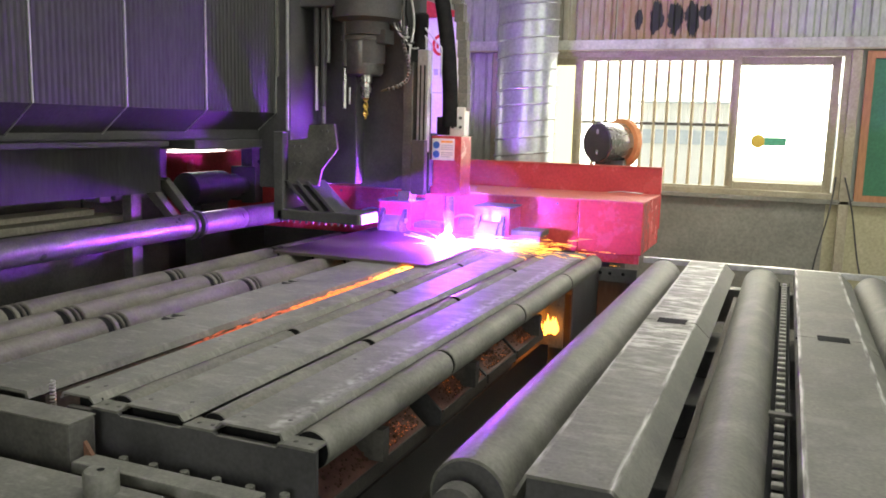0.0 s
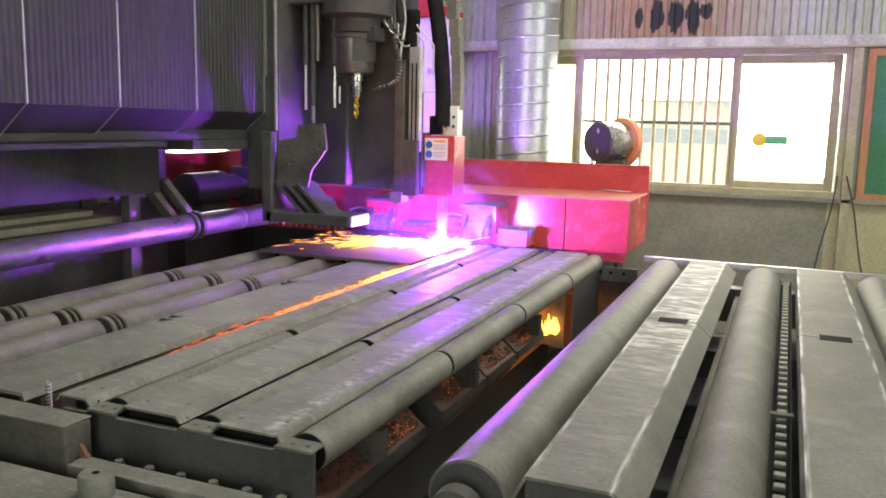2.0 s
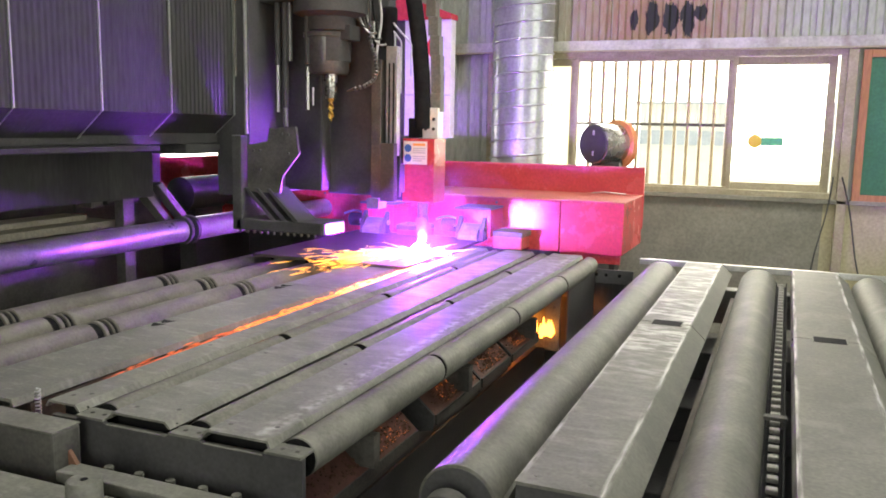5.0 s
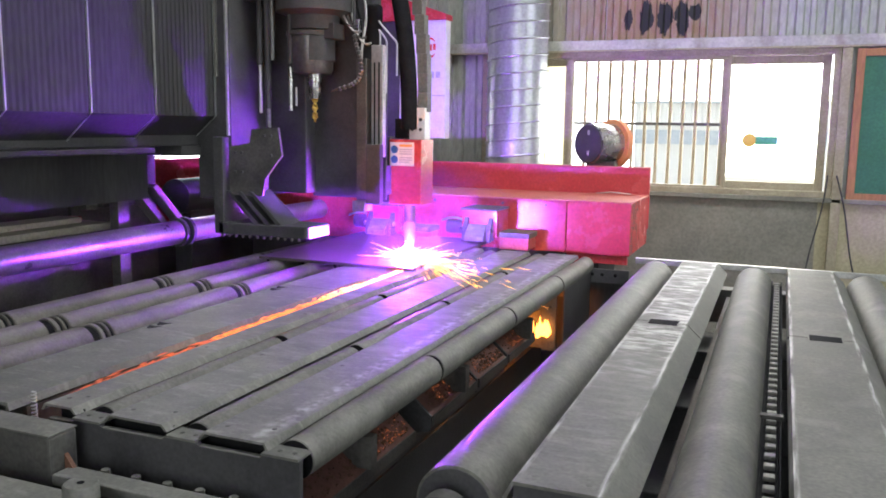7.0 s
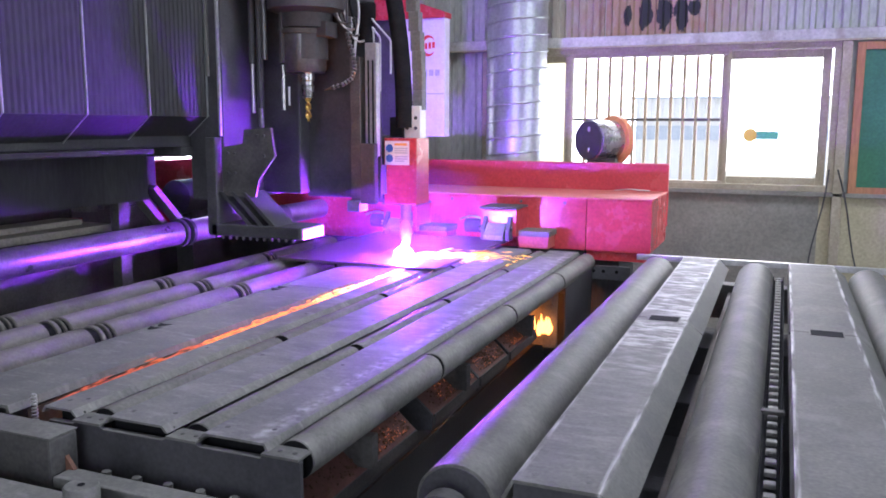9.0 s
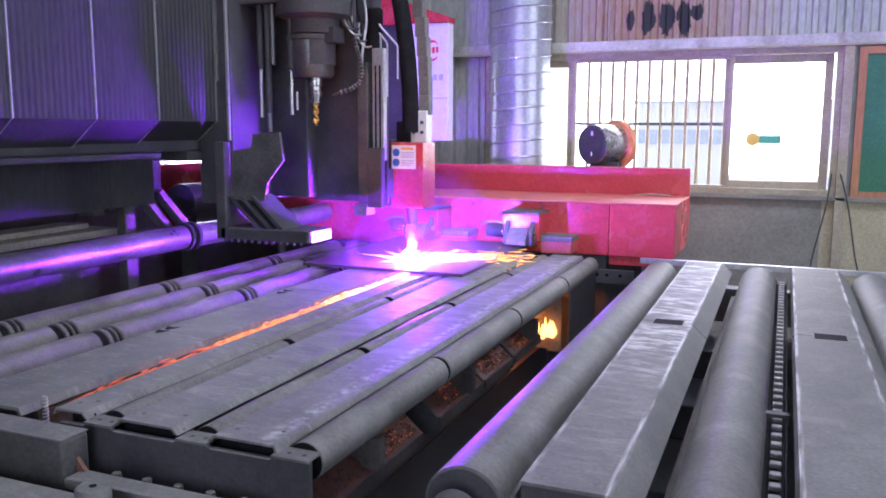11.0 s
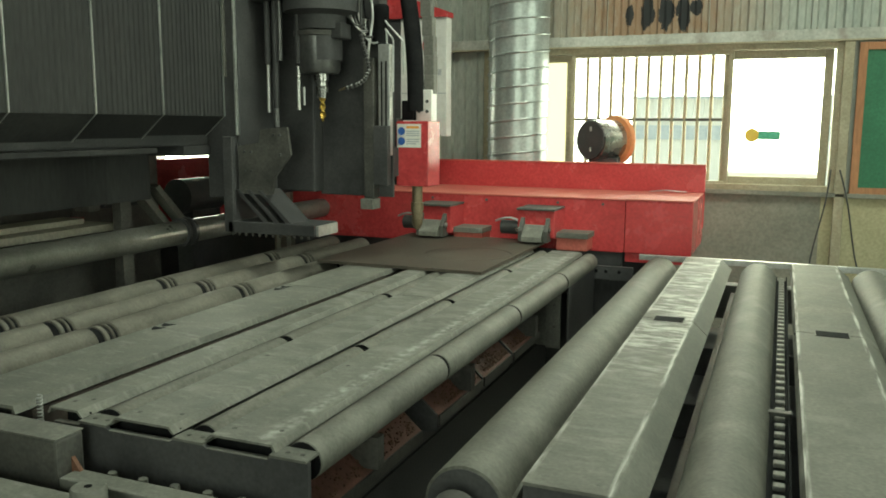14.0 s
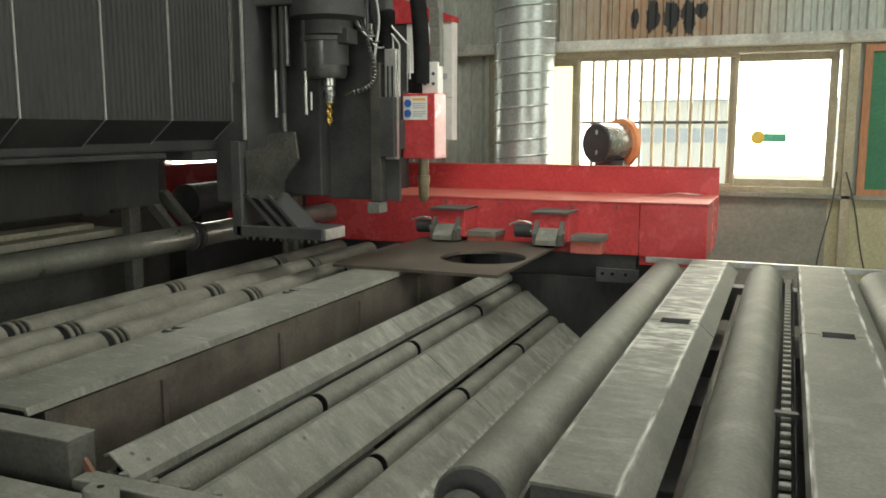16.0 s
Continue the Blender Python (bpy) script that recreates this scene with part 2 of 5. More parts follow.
def box(x0, x1, y0, y1, z0, z1, bevel=0.0, bm=None):
    own = bmesh.new()
    bmesh.ops.create_cube(own, size=1.0)
    for v in own.verts:
        v.co = Vector(((x0 + x1) / 2 + v.co.x * (x1 - x0), (y0 + y1) / 2 + v.co.y * (y1 - y0), (z0 + z1) / 2 + v.co.z * (z1 - z0)))
    if bevel:
        bmesh.ops.bevel(own, geom=own.edges[:], offset=bevel, segments=2, affect="EDGES", profile=0.6)
    if bm is None:
        return own
    me = bpy.data.meshes.new("tmp")
    own.to_mesh(me)
    own.free()
    bm.from_mesh(me)
    bpy.data.meshes.remove(me)
    return bm


def lathe(p0, p1, prof, seg=24, bm=None):
    """Turned body along p0-p1; prof: (distance along in metres, radius)."""
    bm = bm or bmesh.new()
    p0, p1 = Vector(p0), Vector(p1)
    ax = (p1 - p0).normalized()
    u = ax.orthogonal().normalized()
    w = ax.cross(u)
    rings = []
    for d, r in prof:
        c = p0 + ax * d
        rings.append([bm.verts.new(c + (u * math.cos(a) + w * math.sin(a)) * r) for a in (2 * math.pi * k / seg for k in range(seg))])
    for a, b in zip(rings, rings[1:]):
        for k in range(seg):
            bm.faces.new((a[k], a[(k + 1) % seg], b[(k + 1) % seg], b[k]))
    bm.faces.new(rings[0])
    bm.faces.new(rings[-1])
    return bm


def rod(p0, p1, r, seg=16, ch=0.0, bm=None):
    L = (Vector(p1) - Vector(p0)).length
    ch = ch or min(r * 0.12, 0.004)
    return lathe(p0, p1, [(0, r - ch), (ch, r), (L - ch, r), (L, r - ch)], seg, bm)


def prism(prof, a0, a1, axis="y", bm=None):
    """Extrudes a closed profile. axis y: profile is (x, z); axis x: (y, z); axis z: (x, y)."""
    bm = bm or bmesh.new()

    def at(p, a):
        return {"y": (p[0], a, p[1]), "x": (a, p[0], p[1]), "z": (p[0], p[1], a)}[axis]
    lo = [bm.verts.new(at(p, a0)) for p in prof]
    hi = [bm.verts.new(at(p, a1)) for p in prof]
    n = len(prof)
    for k in range(n):
        bm.faces.new((lo[k], lo[(k + 1) % n], hi[(k + 1) % n], hi[k]))
    bm.faces.new(lo)
    bm.faces.new(hi)
    return bm


def tube(points, r, seg=8, bm=None):
    """A round cable or hose along points."""
    bm = bm or bmesh.new()
    pts = [Vector(p) for p in points]
    rings = []
    up = Vector((0.31, 0.2, 0.93))
    for i, p in enumerate(pts):
        d = (pts[min(i + 1, len(pts) - 1)] - pts[max(i - 1, 0)]).normalized()
        u = d.cross(up).normalized()
        w = d.cross(u)
        rings.append([bm.verts.new(p + (u * math.cos(a) + w * math.sin(a)) * r) for a in (2 * math.pi * k / seg for k in range(seg))])
    for a, b in zip(rings, rings[1:]):
        for k in range(seg):
            bm.faces.new((a[k], a[(k + 1) % seg], b[(k + 1) % seg], b[k]))
    bm.faces.new(rings[0])
    bm.faces.new(rings[-1])
    return bm


def arc_pts(f, n):
    return [f(k / n) for k in range(n + 1)]


def hat(x0, x1, chl, chr_, z, drop, th=0.008):
    """Bent cover plate: flat top from x0 to x1, edges bent down over chl and chr_, as a sheet of thickness th."""
    out = [(x0 - chl, z - drop), (x0, z), (x1, z), (x1 + chr_, z - drop)]
    inn = [(x1 + chr_ - th * 1.4, z - drop), (x1 - th * 0.5, z - th), (x0 + th * 0.5, z - th), (x0 - chl + th * 1.4, z - drop)]
    return out + inn


# ---- the hall ----
NW = 6.97  # inner face of the north wall
solo("floor", box(-8, 6, -6, 7.1, -0.12, 0.0), FLOOR, "stained dark concrete workshop floor", "floor", "structure")
solo("ground", box(-120, 120, -120, 160, -0.4, -0.14), YARD, "pale sunlit concrete yard outside", "ground", "structure")
solo("ceiling", prism([(-8, 6.0), (-0.7, 6.0), (-0.7, 6.1), (-8, 6.1)], -6, 7.1, "y"), ROOF, "light sheet roof of the hall", "ceiling", "structure")
solo("ceiling_east", box(0.9, 6, -6, 7.1, 6.0, 6.1), ROOF, "light sheet roof beyond the rooflight", "ceiling", "structure")
solo("ceiling_end", box(-0.7, 0.9, 6.1, 7.1, 6.0, 6.1), ROOF, "light sheet roof by the end wall", "ceiling", "structure")
solo("ceiling_south", box(-0.7, 0.9, -6, -0.1, 6.0, 6.1), ROOF, "light sheet roof over the gangway", "ceiling", "structure")
solo("wall_west", box(-8.15, -8, -6, 7.1, 0, 6), SHEET, "grey sheet-clad side wall", "wall", "structure")
bmw = box(6, 6.15, -6, 0.2, 0, 6)
box(6, 6.15, 4.8, 7.1, 0, 6, 0, bmw)
box(6, 6.15, 0.2, 4.8, 4.6, 6, 0, bmw)
solo("wall_east", bmw, SHEET, "grey sheet-clad side wall with a wide gateway", "wall", "structure")
bmw = box(-8, -0.8, -6.15, -6, 0, 6)
box(3.8, 6, -6.15, -6, 0, 6, 0, bmw)
box(-0.8, 3.8, -6.15, -6, 4.6, 6, 0, bmw)
solo("wall_south", bmw, SHEET, "grey sheet-clad wall with a gateway", "wall", "structure")

# north wall: rendered plinth, posts, sheets above the windows
solo("wall_north", box(-8, 0.55, NW, NW + 0.16, 0, 1.09), CONCRETE, "grey rendered low wall under the windows", "wall", "structure")
solo("wall_north_cream", box(0.55, 6, NW, NW + 0.16, 0, 1.09), CREAM, "cream rendered low wall beside the window", "wall", "structure")
solo("window_sill", box(-2.3, 6, NW - 0.05, NW + 0.18, 1.09, 1.125, 0.006), CONCRETE, "rough cement sill on the low wall", "sill", "structure")
bmw = box(0.69, 6, NW + 0.03, NW + 0.14, 1.125, 2.24)
box(-4.95, -1.95, NW + 0.03, NW + 0.14, 1.09, 2.24, 0, bmw)
box(-8, -6.6, NW + 0.03, NW + 0.14, 1.09, 2.24, 0, bmw)
box(-6.6, -4.95, NW + 0.03, NW + 0.14, 1.09, 1.28, 0, bmw)
box(-8, 6, NW + 0.03, NW + 0.14, 2.33, 6, 0, bmw)
solo("wall_north_upper", bmw, SHEET, "grey sheet wall above the plinth", "wall", "structure")
solo("lintel", box(-8, 6, NW - 0.03, NW + 0.14, 2.24, 2.33, 0.006), LINTELM, "weathered steel lintel over the windows", "lintel", "structure")
solo("lintel_flange", box(-8, 6, NW - 0.06, NW - 0.03, 2.235, 2.25, 0.003), FRAMEM, "thin rusted flange of the lintel", "lintel", "structure")


def ribs(x0, x1, pitch, depth, y):
    pts, x, k = [], x0, 0
    while x < x1 - 1e-4:
        e = min(x + pitch, x1)
        d = (e - x) / 8
        pts += [(x, y), (x + 3 * d, y), (x + 4 * d, y - depth), (x + 7 * d, y - depth)]
        x = e
    pts.append((x1, y))
    return pts + [(px, py + 0.0015) for px, py in reversed(pts)]


# scorched, flaking paint on the sheets over the window: a stain with its own ragged outline
SHEETD = SHEET.copy()
SHEETD.name = "scorched_corrugated_sheet"
nt = SHEETD.node_tree
bs = nt.nodes["Principled BSDF"]
src = bs.inputs["Base Color"].links[0].from_socket
tc, sep, ns = nt.nodes.new("ShaderNodeTexCoord"), nt.nodes.new("ShaderNodeSeparateXYZ"), nt.nodes.new("ShaderNodeTexNoise")
nt.links.new(tc.outputs["Object"], sep.inputs[0])
ns.inputs["Scale"].default_value, ns.inputs["Detail"].default_value = 16, 8
ns.inputs["Roughness"].default_value = 0.7
mpn = nt.nodes.new("ShaderNodeMapping")
mpn.inputs["Scale"].default_value = (1.7, 1.0, 0.55)
nt.links.new(tc.outputs["Object"], mpn.inputs["Vector"])
nt.links.new(mpn.outputs[0], ns.inputs["Vector"])


def _math(op, a, b):
    q = nt.nodes.new("ShaderNodeMath")
    q.operation = op
    for k, v in enumerate((a, b)):
        if isinstance(v, (int, float)):
            q.inputs[k].default_value = v
        else:
            nt.links.new(v, q.inputs[k])
    return q.outputs[0]


def _window(v, c, half):
    return _math("SUBTRACT", 1.0, _math("DIVIDE", _math("ABSOLUTE", _math("SUBTRACT", v, c), 0.0), half))


drips = None
for cx, cz, rx, rz in ((-0.94, 0.16, 0.034, 0.085), (-0.80, 0.17, 0.055, 0.125), (-0.655, 0.165, 0.06, 0.12), (-0.52, 0.16, 0.055, 0.125), (-0.43, 0.20, 0.045, 0.06)):
    ex = _math("DIVIDE", _math("SUBTRACT", sep.outputs["X"], cx), rx)
    ez = _math("DIVIDE", _math("SUBTRACT", sep.outputs["Z"], cz), rz)
    oval = _math("SUBTRACT", 1.0, _math("SQRT", _math("ADD", _math("MULTIPLY", ex, ex), _math("MULTIPLY", ez, ez)), 0.0))
    drips = oval if drips is None else _math("MAXIMUM", drips, oval)
black = _math("GREATER_THAN", _math("ADD", drips, _math("MULTIPLY", _math("SUBTRACT", ns.outputs["Fac"], 0.5), 2.0)), 0.0)
brown = _math("MINIMUM", _window(sep.outputs["X"], -0.78, 1.1), _window(sep.outputs["Z"], 0.12, 0.8))
brown = _math("MULTIPLY", _math("MAXIMUM", brown, 0.0), _math("MULTIPLY", ns.outputs["Fac"], 2.6))
for fac, c in ((brown, (0.30, 0.20, 0.13)), (black, (0.018, 0.02, 0.022))):
    mm = nt.nodes.new("ShaderNodeMix")
    mm.data_type, mm.clamp_factor = "RGBA", True
    nt.links.new(fac, mm.inputs["Factor"])
    nt.links.new(src, mm.inputs["A"])
    mm.inputs["B"].default_value = (*c, 1)
    src = mm.outputs["Result"]
nt.links.new(src, bs.inputs["Base Color"])

cladding = thing("cladding", (0, NW, 2.33), "grey-green corrugated steel sheets, scorched over the window", "cladding", kind="structure")
xs = [-8.0, -7.1, -6.2, -5.3, -4.4, -3.5, -2.6, -1.85, -1.12, -0.33, 0.45, 1.3, 2.2, 3.1, 4.0, 5.0, 6.0]
for a, b in zip(xs, xs[1:]):
    part("sheet", prism(ribs(a + 0.004, b - 0.004, 0.115, 0.026, NW + 0.024 - (0.004 if int(a * 10) % 2 else 0)), 2.335, 5.95, "z"), SHEETD, cladding)
lowclad = thing("lower_cladding", (-3, NW, 1.12), "grey-green corrugated sheets beside the duct", "cladding", kind="structure")
for a, b in ((-4.6, -3.7), (-3.7, -2.8), (-2.8, -2.16)):
    part("sheet", prism(ribs(a + 0.004, b - 0.004, 0.115, 0.030, NW + 0.024), 0.0, 2.232, "z"), SHEET, lowclad)
solo("wall_post", box(-2.16, -2.08, NW - 0.02, NW + 0.14, 0, 2.235, 0.006), FRAMEM, "pale steel post beside the window", "post", "structure")
solo("wall_post", box(0.6345, 0.705, NW - 0.05, NW + 0.16, 0.0, 2.235, 0.006), FRAMEM, "pale steel post beside the green board", "post", "structure")


# ---- windows ----
def frame_bars(name, x0, x1, z0, z1, w, y0, y1, mat_, parent):
    bm = box(x0, x0 + w, y0, y1, z0, z1, 0.004)
    box(x1 - w, x1, y0, y1, z0, z1, 0.004, bm)
    box(x0 + w, x1 - w, y0, y1, z1 - w, z1, 0.004, bm)
    box(x0 + w, x1 - w, y0, y1, z0, z0 + w, 0.004, bm)
    return part(name, bm, mat_, parent)


win = thing("window_1", (-0.7, NW, 1.13), "weathered sliding window with barred and frosted panes", "window", kind="structure")
frame_bars("window_frame", -1.95, 0.634, 1.125, 2.238, 0.045, NW - 0.02, NW + 0.13, FRAMEM, win)
frame_bars("sash", -1.9, -1.395, 1.172, 2.19, 0.055, NW + 0.05, NW + 0.085, FRAMEM, win)
frame_bars("sash", -1.40, -0.13, 1.155, 2.195, 0.032, NW + 0.0, NW + 0.045, FRAMEM, win)
frame_bars("sash", -0.195, 0.575, 1.165, 2.19, 0.062, NW + 0.05, NW + 0.085, FRAMEM, win)
pane = part("pane", box(-1.85, -1.45, NW + 0.064, NW + 0.07, 1.22, 2.14), amber, win, "yellowed dirty pane")
pane.visible_shadow = False
pane = part("pane", box(-0.135, 0.515, NW + 0.064, NW + 0.07, 1.225, 2.13), frosted, win, "frosted pane")
pane.visible_shadow = False
for k in range(12):
    x = -1.297 + k * 0.1003
    part("bar", rod((x, NW + 0.16, 1.13), (x, NW + 0.16, 2.235), 0.0145, 8), BARM, win)
part("rail", box(-1.40, -0.17, NW + 0.148, NW + 0.172, 1.655, 1.678, 0.003), GRIMY, win, "flat cross rail of the window bars")
sticker = thing("sticker", (0.12, NW + 0.06, 1.55), "yellow and green sticker on the frosted pane", "sticker")
part("disc", rod((0.03, NW + 0.0615, 1.548), (0.03, NW + 0.0585, 1.548), 0.052, 24), YELLOW, sticker, "yellow round")
part("strip", box(0.075, 0.235, NW + 0.0585, NW + 0.0615, 1.515, 1.578), GREENST, sticker, "green strip")
w2 = thing("window_2", (-6, NW, 1.28), "far window behind the machine", "window", kind="structure")
frame_bars("window_frame", -6.6, -4.95, 1.28, 2.238, 0.05, NW - 0.01, NW + 0.12, FRAMEM, w2)
part("mullion", box(-5.78, -5.72, NW, NW + 0.1, 1.33, 2.19), FRAMEM, w2)

# what lies outside the windows
solo("backdrop", box(-40, 30, 24.0, 24.1, -0.2, 22), SKYGLOW, "white overexposed daylight outside the windows", "backdrop", "structure")
nb = thing("neighbour_shed", (1, 13, -0.14), "pale sheet-metal shed across the yard", "shed")
NBW = mat("pale_shed_sheet", (0.88, 0.87, 0.84), (0.94, 0.93, 0.9), (0.6, 0.8), 0, 0.6, 20, 0.1)
NBB = mat("bluish_shed_band", (0.55, 0.6, 0.66), (0.62, 0.67, 0.72), (0.6, 0.8), 0, 0.6, 20, 0.1)
part("wall", box(-1.75, 3.5, 12.52, 12.6, -0.14, 1.98), NBW, nb)
part("fascia", prism(ribs(-1.75, 3.5, 0.16, 0.03, 12.5), 1.70, 2.0, "z"), NBW, nb, "ribbed white fascia")
part("band", box(-1.75, 3.5, 12.49, 12.515, 1.42, 1.62), NBB, nb, "bluish band on the wall")
part("roof", box(-1.85, 3.6, 12.42, 15.0, 2.0, 2.03), NBB, nb)

# green notice board
gb = thing("notice_board", (1.3, NW, 1.12), "green board in an orange wooden frame", "board")
part("panel", box(0.79, 2.2, NW - 0.03, NW - 0.012, 1.17, 2.17), GREEN, gb)
frame_bars("frame", 0.735, 2.255, 1.115, 2.225, 0.055, NW - 0.045, NW - 0.005, WOOD, gb)
for x, dx in ((0.60, -0.16), (0.66, 0.30)):
    solo("wall_cable", tube(arc_pts(lambda f: (x + dx * f + 0.01 * math.sin(9 * f), NW - 0.075, 1.3 - 1.25 * f), 14), 0.006, 6), BLACK,
         "thin dark cable hanging down the wall", "cable", group="wall cables", smooth=True)

# spiral duct
duct = thing("spiral_duct", (-1.73, 6.56, 0), "galvanised spiral ventilation duct with standing seams", "duct")
part("tube", lathe((-1.73, 6.56, 0), (-1.73, 6.56, 5.98), [(0, 0.238), (5.98, 0.238)], 48), GALV, duct, smooth=True)
part("seam", tube([(-1.73 + 0.24 * math.cos(2 * math.pi * f), 6.56 + 0.24 * math.sin(2 * math.pi * f), 0.02 + 0.128 * f)
                   for f in (k / 28 for k in range(28 * 46))], 0.0095, 6), GALV, duct, "raised spiral seam", smooth=True)

# steel drum on its side, on a stand behind the clamp truck
dr = thing("exhaust_fan", (-0.98, 6.5, 0), "steel exhaust fan barrel with an orange rim on a stand", "fan")
A, B = Vector((-1.10, 6.40, 1.505)), Vector((-0.93, 6.66, 1.505))
part("barrel", lathe(A, B, [(0, 0.145), (0.004, 0.153), (0.29, 0.153), (0.31, 0.15)], 40), BRIGHT, dr, smooth=True)
ax = (B - A).normalized()
part("face", lathe(A - ax * 0.012, A, [(0, 0.03), (0.001, 0.142), (0.0115, 0.146)], 40), BLACK, dr, "black face plate", smooth=True)
part("rim", lathe(A + ax * 0.235, A + ax * 0.31, [(0, 0.155), (0.006, 0.188), (0.05, 0.192), (0.056, 0.155)], 40), ORANGE, dr, "orange painted rim", smooth=True)
for dz in (0.085, -0.07):
    part("handle", box(A.x - 0.005, A.x + 0.012, A.y - 0.03, A.y - 0.012, A.z + dz - 0.018, A.z + dz + 0.018, 0.003), BRIGHT, dr)
part("stand", box(-1.12, -0.9, 6.43, 6.62, 0, 1.375, 0.006), BLACK, dr)

def worn_edges(src_mat, name, half, width=0.012, amount=0.8, grain=(60, 5, 10)):
    """A copy of a steel whose bent edges are rubbed bright in broken lines along the plate."""
    m = src_mat.copy()
    m.name = name
    t = m.node_tree
    b = t.nodes["Principled BSDF"]
    link = b.inputs["Base Color"].links[0].from_socket
    c, sp_, nz, mp = (t.nodes.new(k) for k in ("ShaderNodeTexCoord", "ShaderNodeSeparateXYZ", "ShaderNodeTexNoise", "ShaderNodeMapping"))
    t.links.new(c.outputs["Object"], sp_.inputs[0])
    mp.inputs["Scale"].default_value = grain
    t.links.new(c.outputs["Object"], mp.inputs["Vector"])
    t.links.new(mp.outputs[0], nz.inputs["Vector"])
    nz.inputs["Scale"].default_value, nz.inputs["Detail"].default_value = 1.0, 6

    def op(kind, a, v):
        q = t.nodes.new("ShaderNodeMath")
        q.operation = kind
        for k, x in enumerate((a, v)):
            if isinstance(x, (int, float)):
                q.inputs[k].default_value = x
            else:
                t.links.new(x, q.inputs[k])
        return q.outputs[0]
    d = op("ABSOLUTE", op("SUBTRACT", op("ABSOLUTE", sp_.outputs["X"], 0.0), half), 0.0)
    near = op("MAXIMUM", op("SUBTRACT", 1.0, op("DIVIDE", d, width)), 0.0)
    fac = op("MULTIPLY", near, op("MAXIMUM", op("MULTIPLY", op("SUBTRACT", nz.outputs["Fac"], 0.42), 5.0), 0.0))
    mx = t.nodes.new("ShaderNodeMix")
    mx.data_type, mx.clamp_factor = "RGBA", True
    t.links.new(op("MULTIPLY", op("MINIMUM", fac, 1.0), amount), mx.inputs["Factor"])
    t.links.new(link, mx.inputs["A"])
    mx.inputs["B"].default_value = (0.6, 0.59, 0.55, 1)
    t.links.new(mx.outputs["Result"], b.inputs["Base Color"])
    return m


def scuffed(src_mat, name, half, start=(0.75, 1.5), tone=(0.54, 0.53, 0.49), least=0.16, strokes=(8, 25, 1)):
    """A copy of a steel whose flat top is rubbed bright across by passing plates, most at its far part."""
    m = src_mat.copy()
    m.name = name
    t = m.node_tree
    b = t.nodes["Principled BSDF"]
    link = b.inputs["Base Color"].links[0].from_socket
    c, sp_ = t.nodes.new("ShaderNodeTexCoord"), t.nodes.new("ShaderNodeSeparateXYZ")
    t.links.new(c.outputs["Object"], sp_.inputs[0])

    def op(kind, a, v):
        q = t.nodes.new("ShaderNodeMath")
        q.operation = kind
        for k, x in enumerate((a, v)):
            if isinstance(x, (int, float)):
                q.inputs[k].default_value = x
            else:
                t.links.new(x, q.inputs[k])
        return q.outputs[0]

    def grain(scale, detail):
        mp, nz = t.nodes.new("ShaderNodeMapping"), t.nodes.new("ShaderNodeTexNoise")
        mp.inputs["Scale"].default_value = scale
        nz.inputs["Scale"].default_value, nz.inputs["Detail"].default_value = 1.0, detail
        nz.inputs["Roughness"].default_value = 0.65
        t.links.new(c.outputs["Object"], mp.inputs["Vector"])
        t.links.new(mp.outputs[0], nz.inputs["Vector"])
        return nz.outputs["Fac"]

    def ramp(v, lo, hi):
        r = t.nodes.new("ShaderNodeMapRange")
        r.inputs["From Min"].default_value, r.inputs["From Max"].default_value = lo, hi
        t.links.new(v, r.inputs["Value"])
        return r.outputs[0]
    bands = ramp(grain(strokes, 7), 0.44, 0.62)
    patch = ramp(grain((4, 5, 1), 3), 0.33, 0.55)
    reach = op("ADD", ramp(sp_.outputs["Y"], *start), least)
    flat = op("MULTIPLY", op("LESS_THAN", op("ABSOLUTE", sp_.outputs["X"], 0.0), half), op("GREATER_THAN", sp_.outputs["Z"], -0.002))
    fac = op("MULTIPLY", op("MULTIPLY", bands, patch), op("MULTIPLY", reach, flat))
    mx = t.nodes.new("ShaderNodeMix")
    mx.data_type, mx.clamp_factor = "RGBA", True
    t.links.new(fac, mx.inputs["Factor"])
    t.links.new(link, mx.inputs["A"])
    mx.inputs["B"].default_value = (*tone, 1)
    t.links.new(mx.outputs["Result"], b.inputs["Base Color"])
    return m


# ---- roller bed: fixed pieces ----
BED = 0.85
Y0, Y1 = 1.70, 5.08


def seg_roller(name, x, r, z, y0, y1, joints, label, parent=None, mat_=SEGROLL):
    """A roller made of sleeves on a shaft, with two dark rings at every joint."""
    t = parent or thing(name, (x, y0, z), label, "roller", group="conveyor rollers")
    cuts = [y0] + [j for j in joints if y0 < j < y1] + [y1]
    for a, b in zip(cuts, cuts[1:]):
        a2, b2 = a + (0.052 if a != y0 else 0), b - (0.052 if b != y1 else 0)
        part("sleeve", rod((x, a2, z), (x, b2, z), r, 28, 0.005), mat_, t, smooth=True)
    for j in cuts[1:-1]:
        for d0, d1, q, m in ((-0.052, -0.016, 0.90, RUBBER), (-0.0155, 0.0055, 0.99, mat_), (0.006, 0.024, 0.88, RUBBER), (0.0245, 0.034, 1.01, mat_), (0.0345, 0.052, 0.9, RUBBER)):
            part("ring", rod((x, j + d0, z), (x, j + d1, z), r * q, 24), m, t, smooth=True)
    part("shaft", rod((x, y0 - 0.03, z), (x, y1 + 0.03, z), r * 0.5, 12), GRIMY, t)
    return t


